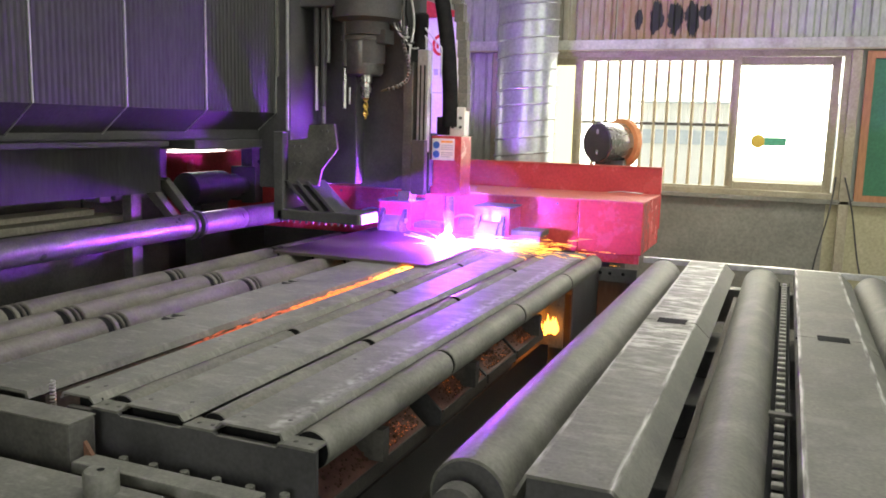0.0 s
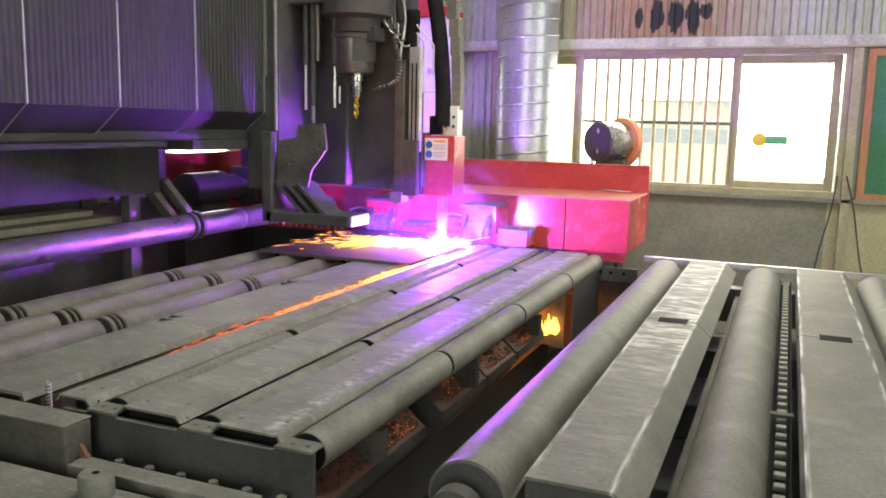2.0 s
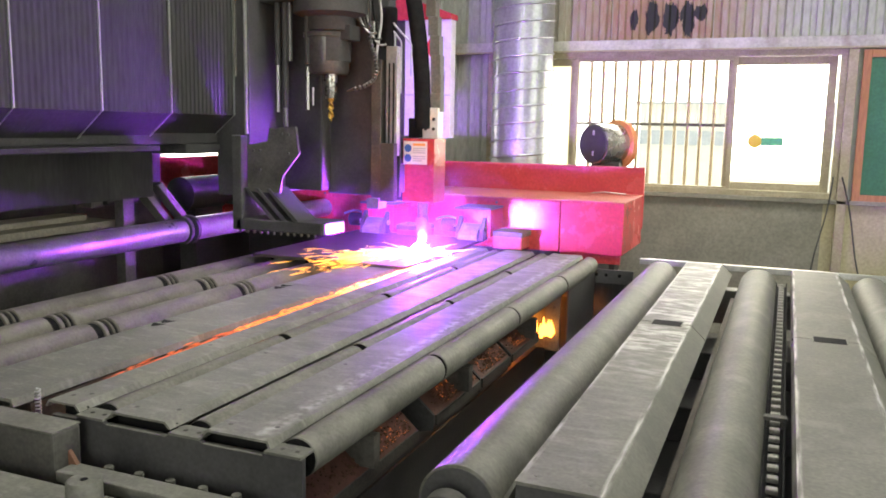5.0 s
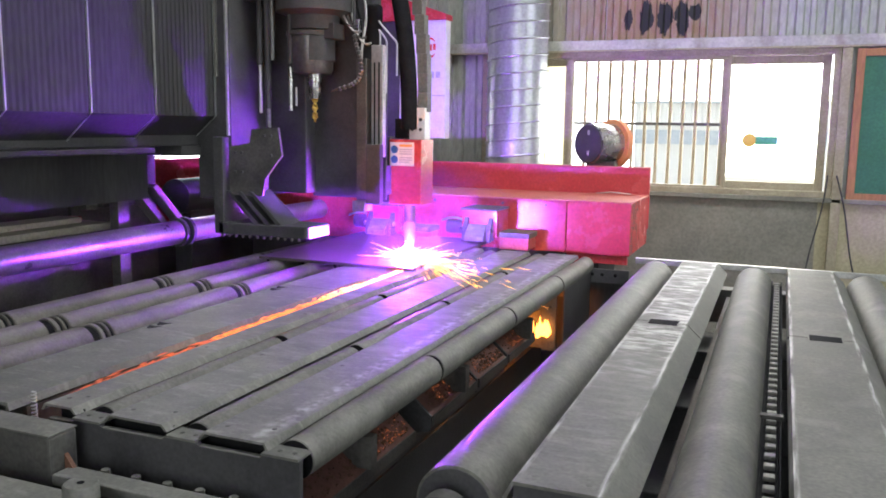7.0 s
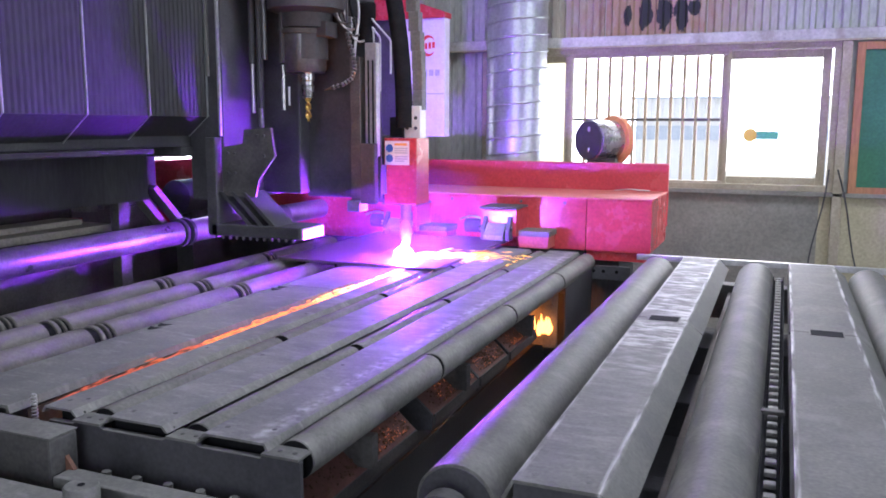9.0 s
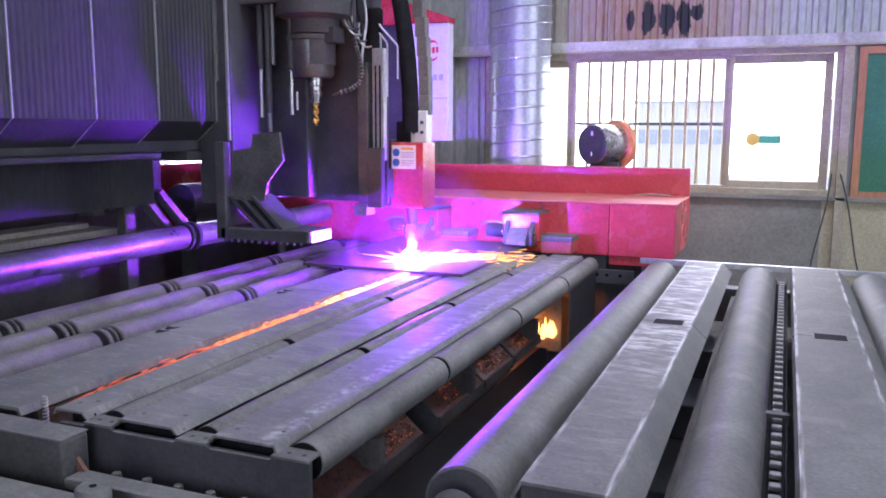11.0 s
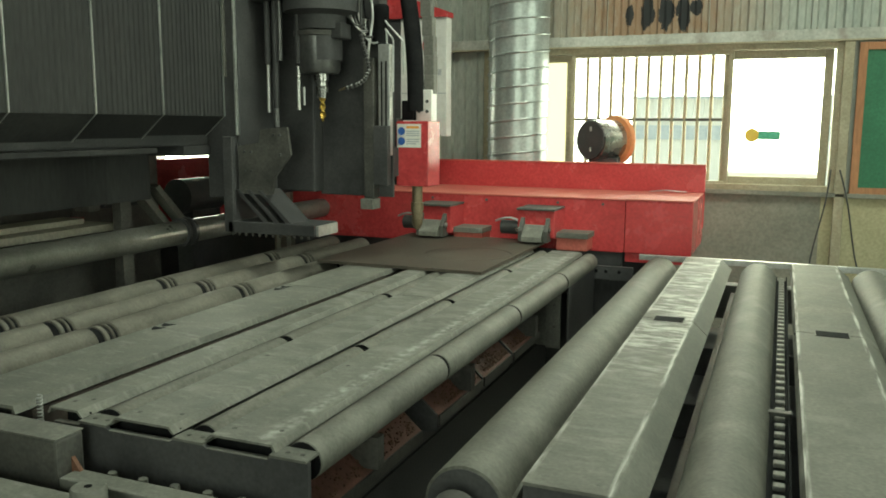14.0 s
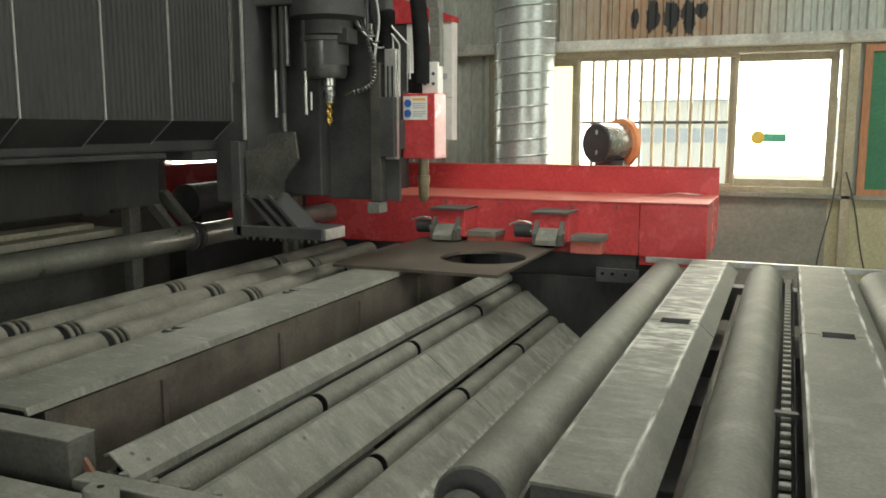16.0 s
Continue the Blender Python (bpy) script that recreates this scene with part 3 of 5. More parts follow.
for x, j in ((-2.60, (2.40, 3.345, 4.28)), (-2.372, (2.46, 3.36, 4.30)), (-2.145, (2.46, 3.36, 4.28))):
    seg_roller("segmented_roller", x, 0.066, BED - 0.067, 1.1, Y1, j, "grey segmented conveyor roller with dark joint rings")

# fixed cover strip along the cutting slot
strip = thing("slot_cover", (-1.8, Y0, BED), "grey steel cover strip along the cutting slot", "cover plate")
part("plate", prism(hat(-1.93, -1.653, 0.02, 0.007, BED, 0.023, 0.010), 1.66, 3.438), STEEL, strip, smooth=False)
part("plate", prism(hat(-1.93, -1.653, 0.02, 0.007, BED, 0.023, 0.010), 3.443, 4.95), STEEL, strip)
for y in (2.56, 3.38, 4.27):
    for dy in (-0.03, 0.025):
        crescent = [(-1.925 + 0.055 * k / 8, y + dy - 0.046 * math.sin(math.pi * k / 8)) for k in range(9)]
        crescent += [(-1.925 + 0.055 * k / 8, y + dy - 0.006 * math.sin(math.pi * k / 8)) for k in range(7, 0, -1)]
        part("notch", prism(crescent, BED - 0.001, BED + 0.0012, "z"), RUBBER, strip, "dark crescent cut in the plate")
part("skirt", box(-1.668, -1.650, 1.72, 4.98, 0.34, BED - 0.031), SKIRT, strip, "dirty brown side plate")
for y in (2.2, 2.9, 3.6, 4.3):
    part("stiffener", box(-1.650, -1.640, y - 0.012, y + 0.012, 0.36, 0.78), SKIRT, strip)
part("rail", box(-1.93, -1.69, 1.75, 4.95, 0.70, BED - 0.04), GRIMY, strip)


# big rollers, cover panels and chain on the outfeed side
def bearing(x, y, z, parent):
    bm = lathe((x, y - 0.03, z), (x, y + 0.03, z), [(0, 0.040), (0.006, 0.062), (0.054, 0.062), (0.06, 0.05)], 28)
    part("bearing", bm, GRIMY, parent, "cast pillow-block bearing", smooth=True)
    part("bearing_foot", box(x - 0.11, x + 0.11, y - 0.028, y + 0.028, z - 0.085, z - 0.045, 0.008), GRIMY, parent)
    for s in (-1, 1):
        part("bolt", rod((x + s * 0.085, y, z - 0.045), (x + s * 0.085, y, z - 0.022), 0.013, 6), STEEL, parent)
    part("end_cap", lathe((x, y - 0.045, z), (x, y - 0.028, z), [(0, 0.02), (0.006, 0.03), (0.017, 0.03)], 20), STEEL, parent, smooth=True)


def big_roller(x, y0, y1):
    r, z = 0.098, BED - 0.1
    t = thing("conveyor_roller", (x, y0, z), "thick grey steel conveyor roller with worn shell", "roller", group="thick conveyor rollers")
    part("shell", lathe((x, y0, z), (x, y1, z), [(0, r - 0.004), (0.003, r), (y1 - y0 - 0.02, r), (y1 - y0, r - 0.025)], 56), ROLLER, t, smooth=True)
    part("end_disc", lathe((x, y0 + 0.004, z), (x, y0 - 0.006, z), [(0, r - 0.005), (0.006, r - 0.007)], 40), BLACK, t, "dark end disc", smooth=True)
    part("journal", rod((x, y0 - 0.12, z), (x, y1 + 0.06, z), 0.032, 20), GRIMY, t)
    bearing(x, y0 - 0.07, z, t)
    return t


for x in (-0.372, 0.172, 0.745, 1.32):
    big_roller(x, 1.765, 5.07)


def cover_panel(x0, x1, cl, cr, y0, y1, seam, hx, label, m):
    t = thing("roller_cover", ((x0 + x1) / 2, y0, BED), label, "cover plate", group="bent cover plates")
    for a, b in ((y0, seam - 0.004), (seam + 0.004, y1)):
        part("plate", prism(hat(x0, x1, cl, cr, BED, 0.055), a, b), m, t)
    part("seam_gap", box(x0 - 0.005, x1 + 0.005, seam - 0.0039, seam + 0.0039, BED - 0.014, BED - 0.0057), RUBBER, t)
    part("slot", box(hx - 0.056, hx + 0.056, seam - 0.042, seam + 0.042, BED - 0.0055, BED + 0.0015, 0.0005), RUBBER, t, "dark rectangular cut-out")
    for side in (-1, 1):
        part("slot_edge", box(hx + side * 0.058 - 0.002, hx + side * 0.058 + 0.002, seam - 0.043, seam + 0.043, BED - 0.004, BED + 0.002), STEEL, t)
    for x in (x0 + 0.04, x1 - 0.035):
        for y in (y0 + 0.05, y1 - 0.08):
            part("screw", lathe((x, y, BED - 0.002), (x, y, BED + 0.0022), [(0, 0.010), (0.0024, 0.0095), (0.003, 0.004)], 14), DUSTY, t, smooth=True)
    # black plate that puts the shade under the near end into colour
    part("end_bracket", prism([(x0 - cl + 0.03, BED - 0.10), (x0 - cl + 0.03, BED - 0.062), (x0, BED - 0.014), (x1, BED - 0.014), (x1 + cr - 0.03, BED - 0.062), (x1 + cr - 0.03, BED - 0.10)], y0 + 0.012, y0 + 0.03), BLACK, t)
    part("carrier", box(x0 + 0.03, x1 - 0.03, y0 + 0.10, y1 - 0.05, 0.70, BED - 0.012), BLACK, t)
    return t


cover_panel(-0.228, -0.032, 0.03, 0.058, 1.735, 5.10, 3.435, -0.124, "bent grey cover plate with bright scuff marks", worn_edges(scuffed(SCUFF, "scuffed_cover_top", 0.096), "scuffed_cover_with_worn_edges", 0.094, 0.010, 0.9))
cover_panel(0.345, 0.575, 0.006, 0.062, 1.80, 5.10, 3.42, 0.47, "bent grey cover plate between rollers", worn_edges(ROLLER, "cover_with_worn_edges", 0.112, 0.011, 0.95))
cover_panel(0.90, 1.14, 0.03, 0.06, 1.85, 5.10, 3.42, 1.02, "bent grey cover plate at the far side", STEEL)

# roller chain between roller and cover plate
chain = thing("drive_chain", (0.296, 1.9, 0.77), "dark steel drive chain with pale links", "chain")
link0 = part("link", box(0.282, 0.310, 1.887, 1.914, 0.762, 0.775, 0.004), CHAINM, chain)
for k in range(1, 44):
    o = new("link", link0.data)
    o.parent, o.location = chain, (0, k * 0.0725, 0)
part("guide", box(0.274, 0.318, 1.8, 5.08, 0.735, 0.752), RUBBER, chain)
part("side_strip", box(0.268, 0.2735, 1.8, 5.08, 0.735, 0.775), RUBBER, chain)
part("side_strip", box(0.3185, 0.324, 1.8, 5.08, 0.735, 0.775), RUBBER, chain)
part("clamp", box(0.262, 0.33, 2.62, 2.65, 0.752, 0.786, 0.003), GRIMY, chain)

# bed frame
fr = thing("bed_frame", (-0.1, 3.4, 0), "dark grimy steel frame under the rollers", "frame")
part("side_beam", box(-0.52, -0.495, 1.62, 5.15, 0.48, 0.66), GRIMY, fr)
part("end_beam", box(-0.52, 1.6, 1.60, 1.75, 0.50, 0.62, 0.006), GRIMY, fr)
part("end_beam", box(-0.52, 1.6, 5.10, 5.22, 0.50, 0.70, 0.006), GRIMY, fr)
part("edge_rail", box(-0.52, 1.6, 5.20, 5.23, 0.80, 0.835, 0.004), ALU, fr, "pale edge rail behind the rollers")
for y in (2.5, 3.33, 4.2):
    part("cross_beam", box(-0.5, 1.6, y - 0.05, y + 0.05, 0.42, 0.56, 0.006), BLACK, fr)
for x in (-0.40, 0.5, 1.5):
    part("leg", box(x - 0.06, x + 0.06, 1.62, 1.74, 0, 0.5), GRIMY, fr)
part("long_beam", box(0.03, 0.06, 1.76, 5.09, 0.52, 0.66), SKIRT, fr)
# sheet added to keep the gaps between rollers and covers dark
part("drip_tray", box(-0.49, 1.6, 1.76, 5.09, 0.40, 0.418), BLACK, fr, "dark sheet added under the rollers to blacken the gaps")
fl = thing("left_bed_frame", (-2.3, 3.0, 0), "dark frame under the segmented rollers", "frame")
part("end_beam", box(-2.75, -1.68, 4.98, 5.12, 0.4, 0.78), GRIMY, fl)
part("side_beam", box(-2.76, -2.70, 0.9, 5.1, 0.4, 0.80), GRIMY, fl)
part("tray", box(-2.70, -1.68, 0.9, 4.98, 0.50, 0.52), GRIMY, fl)
part("leg", box(-2.75, -2.62, 1.0, 1.12, 0, 0.5), GRIMY, fl)
part("leg", box(-2.75, -2.62, 4.98, 5.1, 0, 0.4), GRIMY, fl)
# bracket painted black to stand in for the deep shade here
bk = part("end_bracket", box(-0.79, -0.53, 5.04, 5.06, 0.69, 0.775, 0.003), BLACK, fr, "drilled bracket coloured dark as in deep shade")
for x in (-0.75, -0.69, -0.61):
    part("hole", rod((x, 5.039, 0.742), (x, 5.036, 0.742), 0.011, 12), RUBBER, bk)
part("slag_tray", box(-1.65, -0.53, 1.78, 5.06, 0.02, 0.05), GRIMY, fr, "rusty slag tray")
# wall added to keep slag and arc light off the floor
part("pit_wall", box(-1.10, -1.06, 1.78, 5.06, 0.051, 0.29), BLACK, fr)
part("back_wall", box(-1.65, -0.53, 5.09, 5.11, 0.0, 0.70), COVER, fr)

# near left corner: box rail, base block with peg, ledge with bolts
nr = thing("box_rail", (-1.9, 1.62, 0), "dark steel box rail at the bed's end", "rail")
part("beam", box(-3.0, -1.388, 1.555, 1.645, 0.66, 0.827, 0.008), GRIMY, nr)
part("top_strip", box(-3.0, -1.388, 1.553, 1.647, 0.8275, 0.832, 0.002), DUSTY, nr, "dusty top of the rail")
part("leg", box(-2.6, -2.4, 1.56, 1.64, 0, 0.66), GRIMY, nr)
part("gusset", prism([(-1.387, 0.66), (-1.387, 0.77), (-1.30, 0.66)], 1.60, 1.612), RUST, nr, "rusty gusset plate")
part("leg", box(-1.47, -1.39, 1.56, 1.64, 0, 0.66), GRIMY, nr)
bb = thing("base_block", (-1.6, 1.3, 0), "dusty grey machine base with a round peg", "machine base")
part("top", box(-2.4, -1.03, 0.95, 1.50, 0.69, 0.735, 0.008), STEEL, bb)
part("body", box(-2.35, -1.07, 0.97, 1.48, 0.0, 0.69), GRIMY, bb)
part("peg", lathe((-1.18, 1.452, 0.735), (-1.18, 1.452, 0.79), [(0, 0.041), (0.05, 0.041), (0.055, 0.037)], 28), STEEL, bb, smooth=True)
part("peg_hole", lathe((-1.18, 1.452, 0.789), (-1.18, 1.452, 0.7915), [(0, 0.009), (0.002, 0.009)], 12), RUBBER, bb)
lg = thing("ledge", (-1.1, 1.6, 0), "narrow dusty steel ledge with bolts", "ledge")
part("plate", box(-1.38, -0.83, 1.55, 1.615, 0.705, 0.735, 0.004), STEEL, lg)
part("web", box(-1.34, -0.86, 1.56, 1.605, 0.0, 0.705), GRIMY, lg)
for k in range(6):
    x = -1.30 + 0.10 * k
    part("bolt", rod((x, 1.648, 0.63), (x, 1.648, 0.725), 0.013, 8), STEEL, lg)
part("bolt_bar", box(-1.36, -0.72, 1.622, 1.672, 0.50, 0.63), GRIMY, lg)
sp = solo("coil_spring", tube([(-1.598 + 0.007 * math.cos(2 * math.pi * f), 1.70 + 0.007 * math.sin(2 * math.pi * f), 0.791 + 0.010 * f)
                               for f in (k / 10 for k in range(86))], 0.0025, 6), ALU, "small bright coil spring standing by the slot", "spring", smooth=True)

# ---- tipping flap of the bed ----
FB = (-1.55, 3.4, BED)
flap = thing("tipping_flap", FB, "grey steel tipping bed section with rollers and cover plates", "tipping table")
FLAPTOP = worn_edges(scuffed(STEEL, "rubbed_flap_plate", 2.0, (-1.8, 1.6), (0.29, 0.285, 0.26), 0.2, (7, 13, 1)), "flap_plate_with_scratches", 0.665, 0.035, 0.5, (34, 30, 10))
for x0, x1, cl, cr in ((-1.560, -1.463, 0.012, 0.017), (-1.332, -1.157, 0.018, 0.017), (-1.026, -0.845, 0.02, 0.010)):
    for a, b in ((Y0, 3.438), (3.442, 5.04)):
        part("cover_plate", prism(hat(x0, x1, cl, cr, BED, 0.019, 0.006), a, b), FLAPTOP, flap)
    for sx_, y in ((x0 + 0.03, 1.76), (x1 - 0.03, 1.79), (x0 + 0.03, 2.36), (x1 - 0.03, 2.95)):
        part("screw", lathe((sx_, y, BED - 0.002), (sx_, y, BED + 0.001), [(0, 0.008), (0.0025, 0.007), (0.003, 0.004)], 10), GRIMY, flap, smooth=True)
for x, r in ((-1.395, 0.046), (-1.083, 0.046), (-0.79, 0.051)):
    zc = BED - r - 0.002
    g = 0.013 if r > 0.05 else 0.024
    cuts = [1.752, 2.594, 3.435, 4.28, 5.03]
    for a, b in zip(cuts, cuts[1:]):
        first = a < 1.80
        part("roller_sleeve", rod((x, a + (0.002 if first else g), zc), (x, b - g * 0.55, zc), r, 28, 0.003), ROLLER, flap, smooth=True)
        # black discs over the sleeve ends stand in for shade at the joints
        if first:
            part("end_face", rod((x, a - 0.001, zc), (x, a + 0.0015, zc), r * 0.97, 24, 0.0003), RUBBER, flap, "black disc imitating shade on the roller end")
            part("ledge", box(x - r - 0.004, x + r * 0.96, 1.684, a - 0.003, BED - 0.026, BED - 0.019, 0.001), STEEL, flap, "small pale ledge before the roller")
            for dx in (-0.02, 0.022):
                part("screw", lathe((x + dx, 1.715, BED - 0.0195), (x + dx, 1.715, BED - 0.0165), [(0, 0.007), (0.002, 0.006), (0.003, 0.003)], 10), GRIMY, flap)
        else:
            part("end_face", rod((x, a + g - 0.0015, zc), (x, a + g - 0.0005, zc), r * 0.95, 24, 0.0003), RUBBER, flap, "black disc imitating shade on the roller end")
    part("roller_shaft", rod((x, 1.71, zc), (x, 5.03, zc), r * 0.45, 12), BLACK, flap)
ep = [(-1.53, 0.817), (-1.445, 0.817), (-1.438, 0.823), (-1.352, 0.823), (-1.342, 0.817), (-1.142, 0.817), (-1.134, 0.823), (-1.038, 0.823), (-1.028, 0.817), (-0.848, 0.817),
      (-0.840, 0.823), (-0.737, 0.823), (-0.737, 0.60), (-0.80, 0.56), (-1.53, 0.56)]
part("end_plate", prism(ep, 1.685, 1.70), BLACK, flap, "black end plate")
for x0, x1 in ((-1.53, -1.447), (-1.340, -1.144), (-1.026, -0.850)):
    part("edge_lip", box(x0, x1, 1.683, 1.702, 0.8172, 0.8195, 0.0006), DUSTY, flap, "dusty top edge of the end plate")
    # black sheet set where shade would darken the space below the plate
    part("hollow", box(x0, x1, 1.73, 1.734, 0.800, 0.838), RUBBER, flap, "black sheet standing in for shade under the cover plate")
part("frame_beam", box(-1.53, -1.45, 1.71, 5.03, 0.70, 0.799), GRIMY, flap)
part("frame_beam", box(-1.30, -1.18, 1.71, 5.03, 0.70, 0.799), GRIMY, flap)
part("frame_beam", box(-1.0, -0.86, 1.71, 5.03, 0.70, 0.799), GRIMY, flap)
for y in (1.75, 2.2, 3.0, 3.9, 4.98):
    part("cross_beam", box(-1.50, -0.80, y - 0.02, y + 0.02, 0.60, 0.70), GRIMY, flap)
# stepped slag trays hanging under the flap's edge
for k, (a, b) in enumerate(((1.90, 2.57), (2.73, 3.19), (3.22, 3.59), (3.63, 4.06))):
    part("slag_tray", prism([(-1.06, 0.765), (-1.05, 0.775), (-0.832, 0.583), (-0.836, 0.568)], a, b), TRAY, flap, "brown sloping slag tray")
    part("tray_lip", prism([(-0.836, 0.568), (-0.832, 0.583), (-0.826, 0.583), (-0.826, 0.545), (-0.834, 0.545)], a, b), GRIMY, flap)
    part("gusset", prism([(-1.05, 0.775), (-0.834, 0.585), (-0.834, 0.53), (-1.05, 0.48)], a - 0.014, a - 0.001), BLACK, flap)
    bmc = bmesh.new()
    rnd = random.Random(5 + k)
    for q in range(230):
        x = -0.842 - 0.062 * rnd.random() ** 1.4
        z = 0.775 - (x + 1.05) * 0.881
        s = rnd.uniform(0.002, 0.0055)
        bmesh.ops.create_icosphere(bmc, subdivisions=1, radius=s, matrix=Matrix.Translation((x, rnd.uniform(a + 0.01 + 0.12 * rnd.random(), b - 0.01), z + s * 0.4)))
    tagged(part("slag", bmc, GRAIN, flap, "brown slag grains"), kind="stuff")
# beam drawn deep to block the glow below the trays
part("under_beam", box(-1.10, -1.06, 1.72, 4.30, 0.30, 0.74), BLACK, flap)
# closing plate added to block the orange light beyond the ribs
part("side_plate", box(-0.765, -0.757, 4.375, 5.03, 0.42, 0.765), BLACK, flap)
part("rib_plate", box(-1.04, -0.885, 4.40, 4.412, 0.42, 0.765), DUSTY, flap, "pale rib plate")
part("rib_plate", box(-0.876, -0.798, 4.36, 4.372, 0.42, 0.775), DUSTY, flap, "pale rib plate with bolt holes")
for z in (0.54, 0.66):
    part("bolt", rod((-0.83, 4.36, z), (-0.83, 4.352, z), 0.008, 8), GRIMY, flap)

# ---- left side: hold-down pipe, beams, fixed gantry ----
pipe = thing("long_pipe", (-2.9, 3.5, 1.0), "long grey steel pipe held by a black clamp bracket", "pipe")
part("barrel", rod((-2.9, 0.6, 1.0), (-2.9, 3.86, 1.0), 0.067, 36), PIPEM, pipe, smooth=True)
part("barrel", rod((-2.9, 3.95, 1.0), (-2.9, 5.68, 1.0), 0.067, 36), PIPEM, pipe, smooth=True)
part("core", rod((-2.9, 3.84, 1.0), (-2.9, 3.97, 1.0), 0.045, 24), BLACK, pipe)
part("torn_wrap", lathe((-2.9, 4.35, 1.0), (-2.9, 4.95, 1.0), [(0, 0.0675), (0.002, 0.069), (0.598, 0.069), (0.6, 0.0675)], 36), GRIMY, pipe, "dark stained length", smooth=True)
br = thing("pipe_bracket", (-3.05, 3.6, 0), "black steel post with diagonal arms clasping the pipe", "bracket")
part("post", box(-3.06, -3.0, 3.52, 3.60, 0, 1.46, 0.004), GRIMY, br)
for y in (3.865, 3.925):
    k = 3.62 + (y - 3.865) * 2.45
    part("arm", prism([(k - 0.02, 1.262), (k + 0.016, 1.275), (k + 0.25, 1.045), (k + 0.25, 0.955), (k + 0.21, 0.955), (k + 0.212, 1.03)], -3.03, -2.96, "x"), DUSTY, br)
    part("collar", lathe((-2.9, y - 0.014, 1.0), (-2.9, y + 0.014, 1.0), [(0, 0.066), (0.002, 0.082), (0.026, 0.082), (0.028, 0.066)], 32), BLACK, br, smooth=True)
bm = box(-3.45, -3.14, 0.5, 3.62, 1.03, 1.07, 0.004)
box(-3.42, -3.26, 0.5, 3.52, 1.07, 1.10, 0.004, bm)
beam = thing("side_beam", (-3.3, 2, 0), "dusty beige steel beam beside the pipe", "beam")
part("flange", bm, BEIGE, beam)
part("web", box(-3.36, -3.30, 0.5, 3.6, 0.25, 1.03), GRIMY, beam)
part("foot", box(-3.5, -3.18, 0.6, 3.5, 0, 0.25), GRIMY, beam)
part("red_end", box(-3.40, -3.32, 3.50, 3.58, 1.071, 1.095, 0.003), RED, beam, "red painted end")

gan = thing("gantry", (-3.3, 3.5, 0), "black steel gantry beam behind the drilling head", "gantry")
part("beam", box(-3.3, -2.62, -0.5, 6.2, 1.50, 1.66, 0.01), BLACK, gan)
part("ledge", box(-2.74, -2.5, 0.2, 3.25, 1.475, 1.50, 0.004), COVER, gan)
part("apron", box(-2.86, -2.82, 0.2, 3.55, 1.22, 1.475), COVER, gan)
part("post", box(-3.3, -2.85, 5.72, 6.15, 0, 1.5), BLACK, gan)
part("post", box(-3.3, -2.95, -0.4, 0.1, 0, 1.5), BLACK, gan)
part("hanger", box(-3.16, -3.06, 3.36, 3.44, 1.16, 1.475, 0.004), GRIMY, gan)
part("guard_panel", box(-3.64, -3.60, 0.3, 4.50, 0.25, 1.475), GRIMY, gan, "dark dirty guard panel")
for y in (1.2, 2.1, 2.95, 3.75):
    part("panel_rib", box(-3.60, -3.575, y, y + 0.05, 0.9, 1.475, 0.003), GRIMY, gan)
part("feed_box", box(-3.58, -3.38, 3.80, 4.12, 1.12, 1.40, 0.012), BLACK, gan, "dark feed gearbox")
part("lower_flange", box(-3.0, -2.6, 3.56, 4.5, 1.448, 1.50, 0.004), BLACK, gan)
part("upper_beam", box(-3.3, -2.62, -0.5, 6.2, 2.9, 3.3), BLACK, gan)
part("back_wall", box(-3.34, -3.30, -0.5, 6.2, 1.5, 3.3), BLACK, gan)
rc = thing("red_cabinet", (-4.2, 5.6, 0), "red machine cabinet behind the gantry", "cabinet")
part("body", box(-4.6, -4.0, 4.6, 6.6, 0.80, 1.352, 0.01), RED, rc)
part("plinth", box(-4.55, -4.02, 4.62, 6.5, 0, 0.80), BLACK, rc)
mo = thing("drive_motor", (-3.6, 5.0, 0), "black drive motor under the gantry", "motor")
part("body", lathe((-3.55, 4.62, 1.12), (-3.55, 5.3, 1.12), [(0, 0.09), (0.01, 0.12), (0.4, 0.12), (0.42, 0.09), (0.55, 0.09), (0.56, 0.06), (0.68, 0.06)], 28), BLACK, mo, smooth=True)
part("flange", box(-3.66, -3.44, 5.28, 5.32, 1.0, 1.26, 0.006), BLACK, mo)
part("foot", box(-3.62, -3.48, 4.7, 5.0, 0, 1.02), BLACK, mo)
part("hanger", box(-3.60, -3.50, 5.33, 5.50, 0.98, 1.50), BLACK, mo)
part("cable", tube(arc_pts(lambda f: (-3.5, 5.4 + 0.6 * f, 1.30 - 0.12 * math.sin(3.14 * f)), 10), 0.012, 6), RUBBER, mo)

